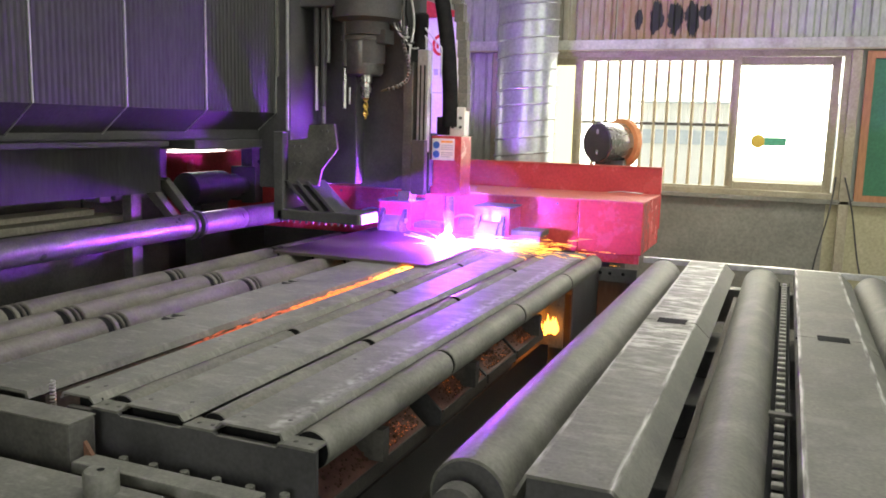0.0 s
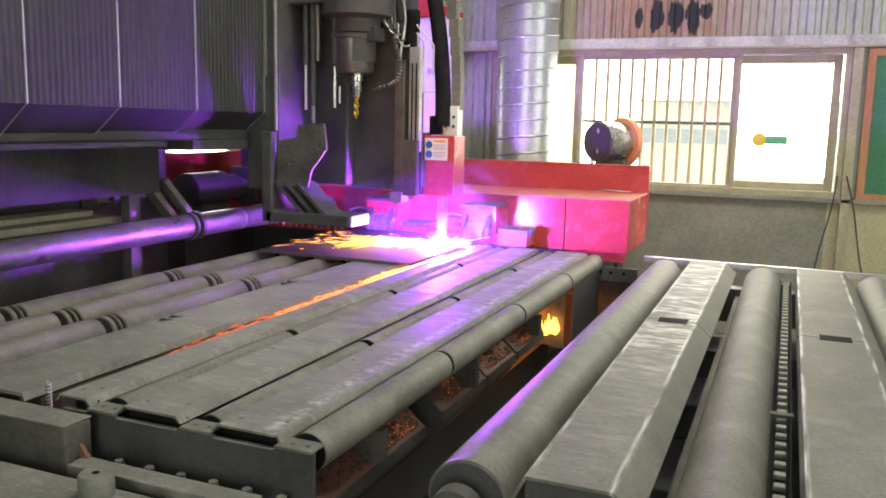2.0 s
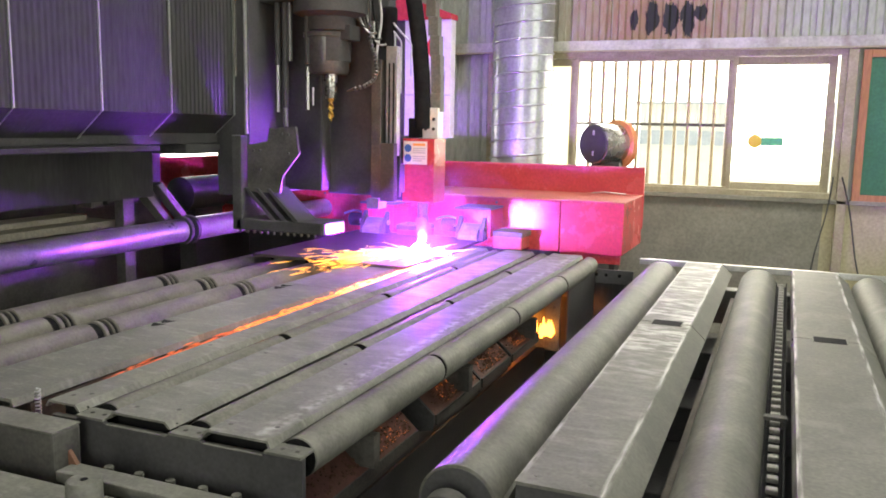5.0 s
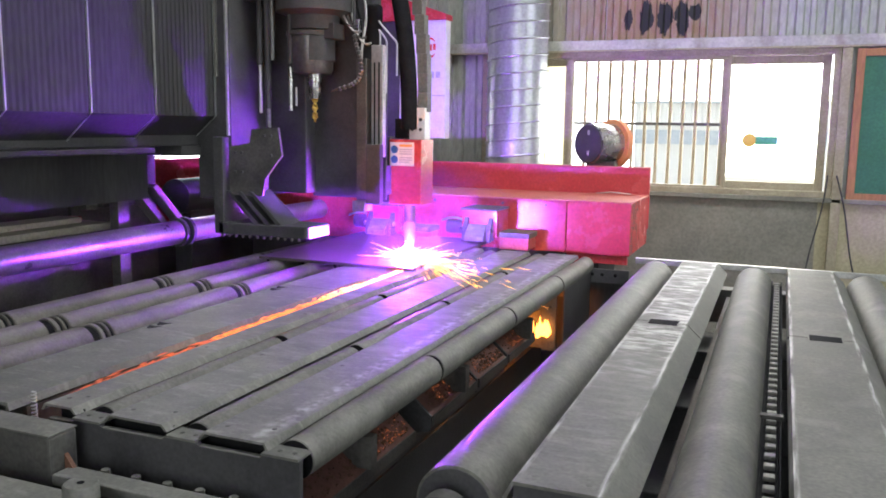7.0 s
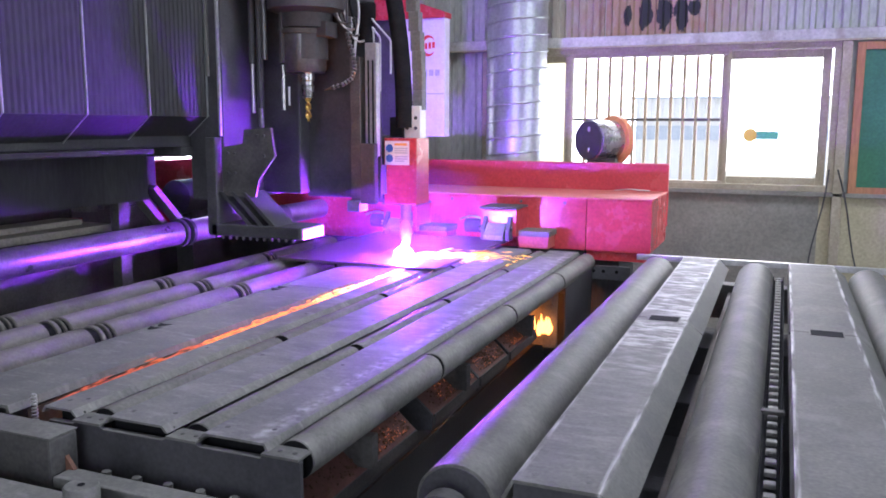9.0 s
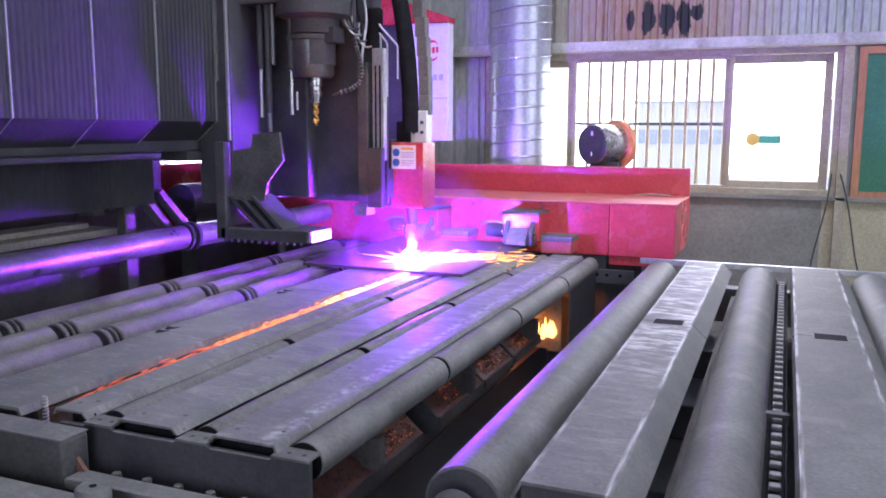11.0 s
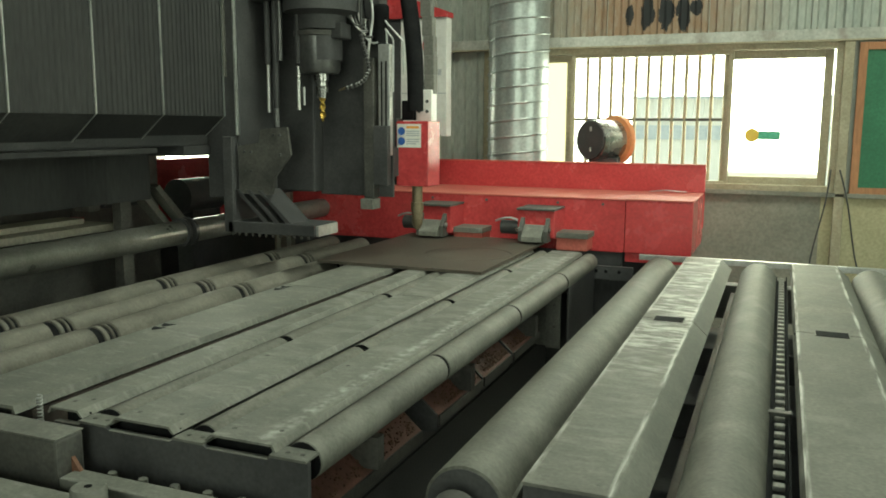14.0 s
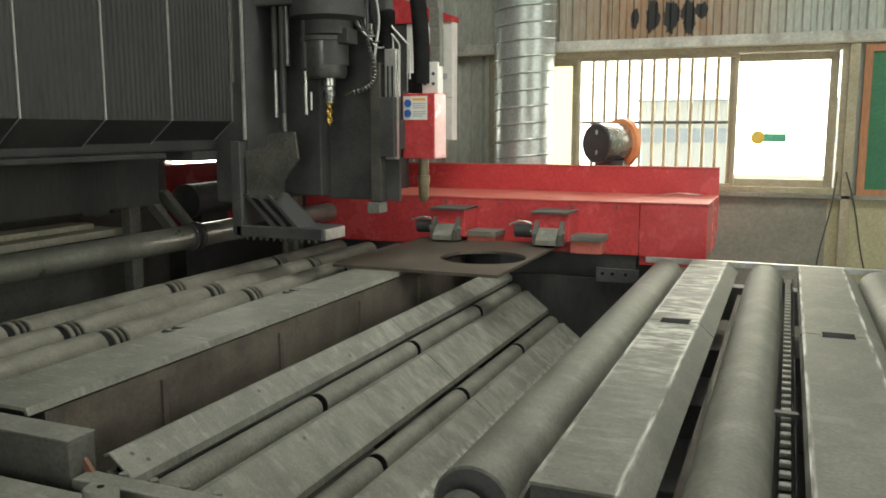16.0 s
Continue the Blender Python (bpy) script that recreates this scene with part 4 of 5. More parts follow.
# telescopic way covers in front of the gantry, sliding over one another
covers = []
for k, yb in enumerate((2.434, 2.947, 3.511, 4.15)):
    L = (1.6, 0.62, 0.62, 0.68)[k]
    x = -2.46 - 0.012 * k
    c = thing("way_cover", (x, yb, 1.65), "dark ribbed telescopic way cover with a bright edge", "way cover", group="telescopic way covers")
    pts, y = [], yb - L
    n = int(L / 0.030)
    for q in range(n):
        e = yb - L + (q + 1) * L / n
        pts += [(x, y), (x + 0.004, y + 0.012)]
        y = e
    prof = [(px - 0.004, py) for px, py in pts] + [(x - 0.004, yb), (x - 0.011, yb), (x - 0.011, yb - L)]
    part("sheet", prism(prof, 1.655, 3.1, "z"), COVER, c)
    part("edge", box(x - 0.010, x + 0.003, yb + 0.0005, yb + 0.0075, 1.655, 3.1), ALU if k < 3 else GALV, c, "bright edge strip")
    part("lower_lip", prism([(x - 0.004, 1.654), (x - 0.011, 1.654), (x - 0.19, 1.512), (x - 0.183, 1.508)], yb - L, yb), COVER, c)
    part("lip_edge", prism([(x + 0.0, 1.654), (x - 0.01, 1.654), (x - 0.19, 1.508), (x - 0.18, 1.505)], yb + 0.0005, yb + 0.005), ALU, c)
    covers.append((c, x, yb, (0.09, 0.26, 0.60, 1.0)[k]))

# ---- carriage with drilling head ----
CY = 4.36
car = thing("drill_carriage", (-2.3, CY, 1.3), "black carriage with drilling spindle, guards and clamp foot", "drilling head")
part("back_plate", box(-2.62, -2.405, 4.16, 5.42, 1.22, 3.0, 0.008), BLACK, car)
part("side_guide", box(-2.424, -2.410, 4.142, 4.159, 1.556, 3.0, 0.003), ALU, car, "bright vertical guide")
part("side_guide", box(-2.490, -2.478, 4.142, 4.159, 1.86, 3.0, 0.003), DUSTY, car)
part("column_box", box(-2.44, -2.16, 4.50, 5.30, 1.24, 3.0, 0.01), BLACK, car)
sx, sy = -2.055, 4.42
part("spindle_head", lathe((sx, sy, 2.9), (sx, sy, 1.9), [(0, 0.16), (0.5, 0.16), (0.52, 0.20), (0.70, 0.20), (0.72, 0.135), (0.79, 0.135), (0.795, 0.11), (0.95, 0.11)], 36), BLACK, car, smooth=True)
part("spindle_nose", lathe((sx - 0.02, sy, 2.08), (sx - 0.02, sy, 1.885), [(0, 0.112), (0.004, 0.117), (0.175, 0.117), (0.195, 0.105)], 36), NOSE, car, "dull grey spindle nose", smooth=True)
part("chuck", lathe((sx, sy, 1.89), (sx, sy, 1.755), [(0, 0.036), (0.045, 0.036), (0.05, 0.028), (0.07, 0.028), (0.075, 0.034), (0.135, 0.026)], 24), BRIGHT, car, "bright tool chuck", smooth=True)
bmt = bmesh.new()
tw = []
for q in range(25):
    f = q / 24
    a = f * 9.0
    zz = 1.757 - 0.125 * f
    r = 0.0165 * (1 - 0.75 * max(0, f - 0.86) / 0.14)
    tw.append([bmt.verts.new((sx + math.cos(a + b) * r * s, sy + math.sin(a + b) * r * s, zz)) for b, s in ((0, 1), (0.9, 0.85), (1.57, 0.45), (3.14, 1), (4.04, 0.85), (4.71, 0.45))])
for a, b in zip(tw, tw[1:]):
    for q in range(6):
        bmt.faces.new((a[q], a[(q + 1) % 6], b[(q + 1) % 6], b[q]))
bmt.faces.new(tw[0])
bmt.faces.new(tw[-1])
part("drill_bit", bmt, BRASS, car, "golden coated twist drill", smooth=True)
for dx, dy, z0, z1, r, m in ((-0.272, -0.10, 1.677, 1.93, 0.010, ALU), (-0.085, -0.10, 1.69, 1.92, 0.011, BRIGHT), (-0.052, -0.10, 1.715, 1.81, 0.006, ALU), (-0.225, -0.10, 1.60, 1.70, 0.014, NOSE), (-0.195, -0.10, 1.95, 2.3, 0.014, NOSE)):
    part("guide_rod", rod((sx + dx, sy + dy, z0), (sx + dx, sy + dy, z1), r, 14), m, car, smooth=True)
for dx in (-0.272, -0.085, -0.225):
    part("rod_sleeve", rod((sx + dx, sy - 0.10, 1.70 if dx == -0.225 else 1.93), (sx + dx, sy - 0.10, 2.26), 0.017, 14), BLACK, car, smooth=True)
part("holder", box(sx - 0.36, sx + 0.12, sy - 0.16, sy + 0.14, 2.26, 2.36, 0.01), BLACK, car)
# jointed coolant hose, air pipes and cables beside the spindle
hose_pts = [(-1.842, 2.36), (-1.844, 2.24), (-1.845, 2.087), (-1.829, 2.027), (-1.808, 1.965), (-1.800, 1.905), (-1.818, 1.857), (-1.866, 1.827), (-1.946, 1.807)]
coolant = part("coolant_hose", tube([(x, 4.47, z) for x, z in hose_pts], 0.007, 8), BLACK, car, "jointed dark coolant hose", smooth=True)
for (xa, za), (xb, zb) in zip(hose_pts[2:], hose_pts[3:]):
    for f in (0.1, 0.45, 0.8):
        px_, pz_ = xa + (xb - xa) * f, za + (zb - za) * f
        d = Vector((xb - xa, 0, zb - za)).normalized() * 0.009
        part("hose_joint", lathe((px_ - d.x, 4.47, pz_ - d.z), (px_ + d.x, 4.47, pz_ + d.z), [(0, 0.008), (0.007, 0.0135), (0.018, 0.0085)], 10), NOSE, coolant, smooth=True)
part("hose_tip", lathe((-1.935, 4.47, 1.811), (-1.985, 4.47, 1.795), [(0, 0.009), (0.05, 0.004)], 10), TORCHM, car, "worn brass hose tip", smooth=True)
for pts in ([(-1.745, 2.165), (-1.735, 2.15), (-1.645, 2.058), (-1.639, 2.045), (-1.640, 1.88)], [(-1.745, 2.12), (-1.735, 2.108), (-1.703, 2.07), (-1.699, 2.055), (-1.701, 1.79)], [(-1.739, 2.115), (-1.736, 2.03), (-1.733, 1.95)]):
    part("air_pipe", tube([(x, 4.56, z) for x, z in pts], 0.0048, 8), ALU, car, "thin bright air pipe", smooth=True)
for q in range(4):
    part("cable", tube(arc_pts(lambda f: (-1.955 + 0.022 * q + 0.135 * f ** 1.5, 4.45 + 0.012 * q, 2.33 - (0.20 + 0.03 * q) * math.sin(1.75 * f)), 14), 0.0055, 6), ALU if q % 2 else NOSE, car, smooth=True)
for q in range(3):
    part("cable", tube(arc_pts(lambda f: (-1.86 + 0.028 * q + 0.014 * math.sin(7 * f + 2 * q), 4.50, 2.45 - (0.36 + 0.06 * q) * f), 14), 0.007, 6), (DUSTY, RUBBER, ALU)[q], car, smooth=True)
part("junction", box(-1.86, -1.82, 4.48, 4.53, 2.10, 2.17, 0.005), BRIGHT, car, "bright hose junction")
part("spindle_collar", lathe((sx - 0.02, sy, 2.105), (sx - 0.02, sy, 2.075), [(0, 0.125), (0.004, 0.13), (0.026, 0.13), (0.03, 0.118)], 36), GRIMY, car, smooth=True)
part("spindle_bracket", box(sx + 0.06, sx + 0.15, sy - 0.06, sy + 0.06, 2.06, 2.14, 0.006), BLACK, car)
# clamp foot
part("foot_plate", prism([(-2.40, 1.25), (-2.40, 1.50), (-2.27, 1.52), (-2.26, 1.59), (-2.10, 1.60), (-2.08, 1.46), (-2.18, 1.34), (-2.20, 1.25)], 4.13, 4.15), GRIMY, car, "grey cut plate with bolt holes")
for x, z in ((-2.36, 1.47), (-2.32, 1.47), (-2.36, 1.37), (-2.32, 1.37), (-2.18, 1.56), (-2.14, 1.56), (-2.14, 1.46)):
    part("bolt", rod((x, 4.132, z), (x, 4.124, z), 0.007, 8), BLACK, car)
part("foot", box(-2.46, -1.93, 4.10, 4.34, 1.045, 1.105, 0.006), BLACK, car)
part("foot_pad", box(-1.93, -1.915, 4.12, 4.32, 1.045, 1.10, 0.002), ALU, car, "bright end face")
for q in range(3):
    x = -2.42 + 0.07 * q
    part("rib", prism([(x, 1.27), (x + 0.022, 1.27), (x + 0.20, 1.105), (x + 0.17, 1.105)], 4.12, 4.30), BLACK, car)
part("foot_back", box(-2.48, -2.42, 4.10, 4.34, 1.045, 1.55, 0.006), BLACK, car)
for q in range(12):
    part("roller_pin", rod((-2.44 + 0.042 * q, 4.12, 1.045), (-2.44 + 0.042 * q, 4.12, 1.028), 0.008, 8), GRIMY, car)
# torch lift column
part("lift_column", box(-1.865, -1.805, 4.53, 4.60, 1.215, 1.97, 0.004), GRIMY, car, "grey lift column")
part("lift_rail", box(-1.780, -1.712, 4.54, 4.58, 1.45, 2.04, 0.004), ALU, car, "pale slotted rail")
for x in (-1.763, -1.737):
    part("rail_slot", box(x, x + 0.008, 4.536, 4.5395, 1.47, 1.95), RUBBER, car)
part("rail_mount", box(-1.80, -1.712, 4.581, 4.60, 1.22, 1.98, 0.003), BLACK, car)
part("lift_motor", lathe((-1.785, 4.58, 2.25), (-1.785, 4.58, 2.04), [(0, 0.040), (0.008, 0.047), (0.075, 0.047), (0.08, 0.044), (0.21, 0.044)], 24), RUBBER, car, "black lift motor", smooth=True)
part("column_foot", box(-1.875, -1.80, 4.50, 4.60, 1.155, 1.212, 0.003), DUSTY, car)
part("lift_back", box(-2.18, -1.80, 4.60, 4.70, 1.22, 2.9, 0.006), BLACK, car)

# ---- plasma torch on its lift ----
TX, TY = -1.652, 4.77
torch = thing("plasma_torch", (TX, TY, 0.93), "red plasma torch head with a warning label and brass nozzle", "torch")
part("housing", box(-1.750, -1.555, 4.70, 4.87, 1.185, 1.545, 0.005), RED, torch)
part("housing_back", box(-1.83, -1.751, 4.71, 4.80, 1.19, 1.56, 0.004), BLACK, torch, "black slide plate")
part("slide_block", box(-1.788, -1.704, 4.49, 4.534, 1.20, 1.52, 0.005), BLACK, torch, "black slide block on the rail")
part("slide_arm", box(-1.76, -1.735, 4.534, 4.70, 1.24, 1.40), BLACK, torch)
lab = part("label", box(-1.744, -1.598, 4.6985, 4.6998, 1.40, 1.53), LABEL, torch, "pale warning label")
part("pictogram", rod((-1.716, 4.6985, 1.49), (-1.716, 4.698, 1.49), 0.022, 20), BLUEST, lab)
part("pictogram", rod((-1.716, 4.6985, 1.435), (-1.716, 4.698, 1.435), 0.022, 20), BLUEST, lab)
part("print_bar", box(-1.686, -1.611, 4.698, 4.6985, 1.505, 1.518), ORANGEST, lab)
for z in (1.49, 1.478, 1.466, 1.445, 1.433, 1.421):
    part("print_bar", box(-1.686, -1.608 - 0.02 * (z < 1.43), 4.698, 4.6985, z - 0.003, z + 0.003), GREYPR, lab)
part("torch_body", lathe((TX, TY, 1.19), (TX, TY, 0.935), [(0, 0.030), (0.10, 0.030), (0.102, 0.036), (0.145, 0.036), (0.147, 0.032), (0.225, 0.030), (0.24, 0.022), (0.255, 0.014)], 28), TORCHM, torch, smooth=True)
part("clamp_plate", box(-1.665, -1.57, 4.78, 4.86, 1.545, 1.72, 0.004), WHITE, torch, "white bolted hose plate")
for x in (-1.645, -1.595):
    for z in (1.60, 1.655):
        part("bolt", rod((x, 4.78, z), (x, 4.772, z), 0.010, 8), BLACK, torch)
part("hose_collar", box(-1.745, -1.668, 4.76, 4.86, 1.55, 1.66, 0.006), RUBBER, torch)
# ribbed hose and energy chain above the torch
hose = part("hose", tube(arc_pts(lambda f: (-1.664 + 0.01 * f - 0.25 * f * f, 4.775 + 0.03 * f, 1.60 + 1.3 * f), 20), 0.047, 14), RUBBER, torch, "black torch hose", smooth=True)
for q in range(11):
    f = 0.03 + q * 0.085
    part("chain_link", box(-1.626 + 0.01 * f - 0.25 * f * f, -1.566 + 0.01 * f - 0.25 * f * f, 4.80 + 0.05 * f, 4.86 + 0.05 * f, 1.66 + 1.25 * f, 1.66 + 1.25 * (f + 0.084), 0.003), DUSTY, torch, "dark grey energy chain link")

# white cabinet with red top behind the torch, on a column
cab = thing("gantry_cabinet", (-2.2, 5.95, 0), "white control cabinet with a red top and printed logo", "cabinet")
part("body", box(-2.46, -2.085, 5.9, 6.0, 1.53, 2.40, 0.006), WHITE, cab)
part("top", prism([(-2.74, 2.401), (-2.74, 2.66), (-2.60, 2.62), (-2.08, 2.44), (-2.08, 2.401)], 5.885, 6.02), RED, cab)
part("side", box(-2.72, -2.462, 5.9, 6.15, 1.45, 2.42, 0.006), BLACK, cab)
part("post", box(-2.70, -2.54, 5.93, 6.1, 0, 1.45), BLACK, cab)
bmr = bmesh.new()
ring = [[], []]
for q in range(29):
    a = radians(40 + 10 * q)
    wdt = 0.003 + 0.012 * math.sin(math.pi * q / 28)
    for s in (0, 1):
        r = 0.068 + (wdt if s else -wdt)
        ring[s].append(bmr.verts.new((-2.212 + r * 0.8 * math.cos(a), 5.8975, 2.20 + r * math.sin(a))))
for q in range(28):
    bmr.faces.new((ring[0][q], ring[0][q + 1], ring[1][q + 1], ring[1][q]))
part("logo", bmr, REDPR, cab, "red crescent logo")
for q in range(3):
    part("logo_bar", box(-2.244 + 0.03 * q, -2.224 + 0.03 * q, 5.8965, 5.8985, 2.175 + 0.004 * q, 2.22 + 0.004 * q), REDPR, cab)
for q in range(4):
    part("print_bar", box(-2.31 + 0.05 * q, -2.275 + 0.05 * q, 5.8965, 5.8985, 1.98, 2.025), GREYPR, cab)
part("seam", box(-2.46, -2.085, 5.8965, 5.8985, 1.845, 1.852), GREYPR, cab)

# ---- clamp truck ----
truck = thing("clamp_truck", (-1.5, 5.45, 0), "long red clamp carriage that feeds the plate", "clamp carriage")
part("front", box(-3.1, -0.607, 5.45, 6.19, 0.80, 1.139, 0.004), RED, truck, "red front casing")
part("end_box", box(-0.603, -0.185, 5.452, 6.19, 0.80, 1.142, 0.004), RED, truck, "red end casing")
part("top_plate", box(-3.1, -0.605, 5.446, 6.18, 1.1395, 1.148, 0.002), REDTOP, truck, "dusty red top plate")
part("top_plate", box(-0.603, -0.182, 5.446, 6.18, 1.1425, 1.151, 0.002), REDTOP, truck, "dusty red top plate")
part("fence", box(-3.1, -0.18, 6.19, 6.22, 0.90, 1.338, 0.004), RED, truck, "upright red back plate")
part("fence_edge", box(-3.1, -0.18, 6.185, 6.225, 1.338, 1.348, 0.003), REDTOP, truck)
part("lower_panel", box(-3.1, -0.62, 5.47, 5.50, 0.62, 0.798), BLACK, truck)
part("lower_panel", box(-0.60, -0.20, 5.47, 5.50, 0.74, 0.798), RED, truck)
part("base", box(-3.0, -0.4, 5.55, 6.15, 0.0, 0.798), BLACK, truck)
part("loose_wire", tube([(-0.55, 6.12, 1.153), (-0.45, 6.10, 1.165), (-0.30, 6.13, 1.155)], 0.004, 6), ALU, truck)
for x in (-2.4, -1.95, -1.55, -1.05, -0.75):
    part("screw", rod((x, 5.449, 1.11), (x, 5.443, 1.11), 0.010, 8), GRIMY, truck)


def clamp(x):
    c = part("clamp", box(x - 0.13, x + 0.115, 5.20, 5.449, 0.90, 1.075, 0.006), RED, truck, "red gripper clamp block")
    part("cap", box(x - 0.135, x + 0.12, 5.18, 5.448, 1.076, 1.09, 0.004), GRIMY, c)
    part("jaw", prism([(5.10, 0.885), (5.10, 0.915), (5.17, 0.985), (5.219, 0.985), (5.219, 0.885)], x - 0.075, x + 0.055, "x"), STEEL, c, "grey gripper jaw")
    for dx in (-0.105, 0.062):
        part("cheek", prism([(5.13, 0.88), (5.13, 0.95), (5.19, 1.03), (5.219, 1.03), (5.219, 0.88)], x + dx, x + dx + 0.026, "x"), GRIMY, c)
    part("pin", rod((x - 0.13, 5.17, 0.955), (x + 0.10, 5.17, 0.955), 0.016, 14), BRIGHT, c)
    part("shelf", box(x + 0.102, x + 0.32, 5.25, 5.449, 0.90, 0.935, 0.004), STEEL, c)
    part("shelf_box", box(x + 0.11, x + 0.31, 5.27, 5.449, 0.82, 0.90, 0.004), REDTOP, c, "dusty red shelf box")
    part("cylinder", rod((x - 0.27, 5.30, 0.95), (x - 0.14, 5.30, 0.95), 0.046, 20), BLACK, c, "black clamp cylinder")
    part("air_hose", tube(arc_pts(lambda f: (x - 0.30 + 0.18 * f, 5.26, 0.99 + 0.025 * math.sin(3.1 * f)), 8), 0.007, 6), ALU, c)


clamp(-1.83)
clamp(-1.12)

# ---- the plate, the cut-out disc and the light of the cut ----
HX, HY, HR = -1.365, 4.60, 0.253
plate = thing("steel_plate", (-1.57, 4.7, BED), "brownish steel plate gripped by the clamps, circle cut in it", "steel plate")
bmp = bmesh.new()
corners = [(-2.06, 4.05), (-1.09, 4.05), (-1.09, 5.33), (-2.06, 5.33)]
N = 96
loop = {}
for z in (BED + 0.002, BED + 0.018):
    inner = [bmp.verts.new((HX + HR * math.cos(2 * math.pi * k / N), HY + HR * math.sin(2 * math.pi * k / N), z)) for k in range(N)]
    outer = []
    for k in range(N):
        a = 2 * math.pi * k / N
        c, s = math.cos(a), math.sin(a)
        d = min(((-1.09 - HX) / c if c > 1e-6 else 9), ((-2.06 - HX) / c if c < -1e-6 else 9), ((5.33 - HY) / s if s > 1e-6 else 9), ((4.05 - HY) / s if s < -1e-6 else 9))
        outer.append(bmp.verts.new((HX + d * c, HY + d * s, z)))
    # exact corners
    for cx, cy in corners:
        best = min(outer, key=lambda v: (v.co.x - cx) ** 2 + (v.co.y - cy) ** 2)
        best.co.x, best.co.y = cx, cy
    for k in range(N):
        bmp.faces.new((inner[k], inner[(k + 1) % N], outer[(k + 1) % N], outer[k]))
    loop[z] = (inner, outer)
(i0, o0), (i1, o1) = loop.values()
for k in range(N):
    bmp.faces.new((i0[k], i0[(k + 1) % N], i1[(k + 1) % N], i1[k]))
    bmp.faces.new((o0[k], o0[(k + 1) % N], o1[(k + 1) % N], o1[k]))
part("sheet", bmp, PLATE, plate)
disc = solo("cut_disc", lathe((0, 0, 0), (0, 0, 0.016), [(0, HR - 0.004), (0.001, HR - 0.0025), (0.015, HR - 0.0025), (0.016, HR - 0.004)], 72), PLATE, "round steel disc cut from the plate", "steel disc")

arc = thing("plasma_arc", (0, 0, 0), "blinding violet plasma arc under the torch", "plasma arc")
bma = bmesh.new()
bmesh.ops.create_icosphere(bma, subdivisions=3, radius=0.055)
part("arc", bma, ARC, arc)
bma = lathe((0, 0, 0.05), (0, 0, 0.085), [(0, 0.02), (0.02, 0.01), (0.035, 0.004)], 12)
part("jet", bma, ARCHALO, arc)

pilot = thing("pilot_arc", (0, 0, 0), "faint bluish-white arc under the torch nozzle", "plasma arc")
bma = bmesh.new()
bmesh.ops.create_icosphere(bma, subdivisions=3, radius=0.042)
part("arc", bma, PILOT, pilot)


def streaks(rnd, n, spread, lift, length, r, origin=0.03):
    """Thin tapering needles thrown out round the +x direction."""
    bm = bmesh.new()
    for _ in range(n):
        a, e = rnd.gauss(0, spread), rnd.gauss(lift, 0.045)
        d = Vector((math.cos(a) * math.cos(e), math.sin(a) * math.cos(e), math.sin(e)))
        s = origin + abs(rnd.gauss(0, 0.45)) * length
        L = rnd.uniform(0.03, 0.16) * length * 1.6
        u = d.orthogonal().normalized()
        w = d.cross(u)
        rr = r * rnd.uniform(0.5, 1.3)
        p0, p1, p2 = d * s, d * (s + L * 0.6), d * (s + L)
        p0.z -= 0.05 * p0.length ** 2
        p2.z -= 0.05 * p2.length ** 2
        p1.z -= 0.05 * p1.length ** 2
        v0, v2 = bm.verts.new(p0), bm.verts.new(p2)
        vm = [bm.verts.new(p1 + (u * math.cos(q) + w * math.sin(q)) * rr) for q in (0, 2.09, 4.19)]
        for q in range(3):
            bm.faces.new((v0, vm[q], vm[(q + 1) % 3]))
            bm.faces.new((v2, vm[(q + 1) % 3], vm[q]))
    return bm


spray = thing("spark_spray", (0, 0, 0), "orange spray of hot sparks skimming over the plate", "sparks")
tagged(part("long_sparks", streaks(random.Random(3), 700, 0.12, 0.02, 0.60, 0.0013), SPARK, spray), kind="stuff")
tagged(part("short_sparks", streaks(random.Random(4), 240, 0.18, 0.06, 0.28, 0.0018), SPARKW, spray), kind="stuff")
burst = thing("spark_burst", (0, 0, 0), "short white-hot sparks round the arc", "sparks")
bm8 = bmesh.new()
rnd = random.Random(8)
for _ in range(120):
    a = rnd.uniform(0, 6.283)
    d = Vector((math.cos(a), math.sin(a), rnd.uniform(-0.03, 0.25)))
    s, L, rr = 0.03, rnd.uniform(0.04, 0.20) * (1.0 if rnd.random() < 0.8 else 1.7), rnd.uniform(0.001, 0.0018)
    u = d.orthogonal().normalized()
    w = d.cross(u)
    v0, v2 = bm8.verts.new(d * s), bm8.verts.new(d * (s + L))
    vm = [bm8.verts.new(d * (s + L * 0.4) + (u * math.cos(q) + w * math.sin(q)) * rr) for q in (0, 2.09, 4.19)]
    for q in range(3):
        bm8.faces.new((v0, vm[q], vm[(q + 1) % 3]))
        bm8.faces.new((v2, vm[(q + 1) % 3], vm[q]))
tagged(part("sparks", bm8, SPARKW, burst), kind="stuff")

# thin cutting smoke round the arc, in lit shells that also imitate its bloom
smoke_mat = bpy.data.materials.new("smoke_bloom_film")
smoke_mat.use_nodes = True
nt2 = smoke_mat.node_tree
nt2.nodes.remove(nt2.nodes["Principled BSDF"])
trp, tl, mixs, nz, rmp, tc2 = (nt2.nodes.new(k) for k in ("ShaderNodeBsdfTransparent", "ShaderNodeBsdfTranslucent", "ShaderNodeMixShader", "ShaderNodeTexNoise", "ShaderNodeMapRange", "ShaderNodeTexCoord"))
tl.inputs["Color"].default_value = (0.8, 0.8, 0.8, 1)
nz.inputs["Scale"].default_value, nz.inputs["Detail"].default_value = 3.2, 3
nt2.links.new(tc2.outputs["Object"], nz.inputs["Vector"])
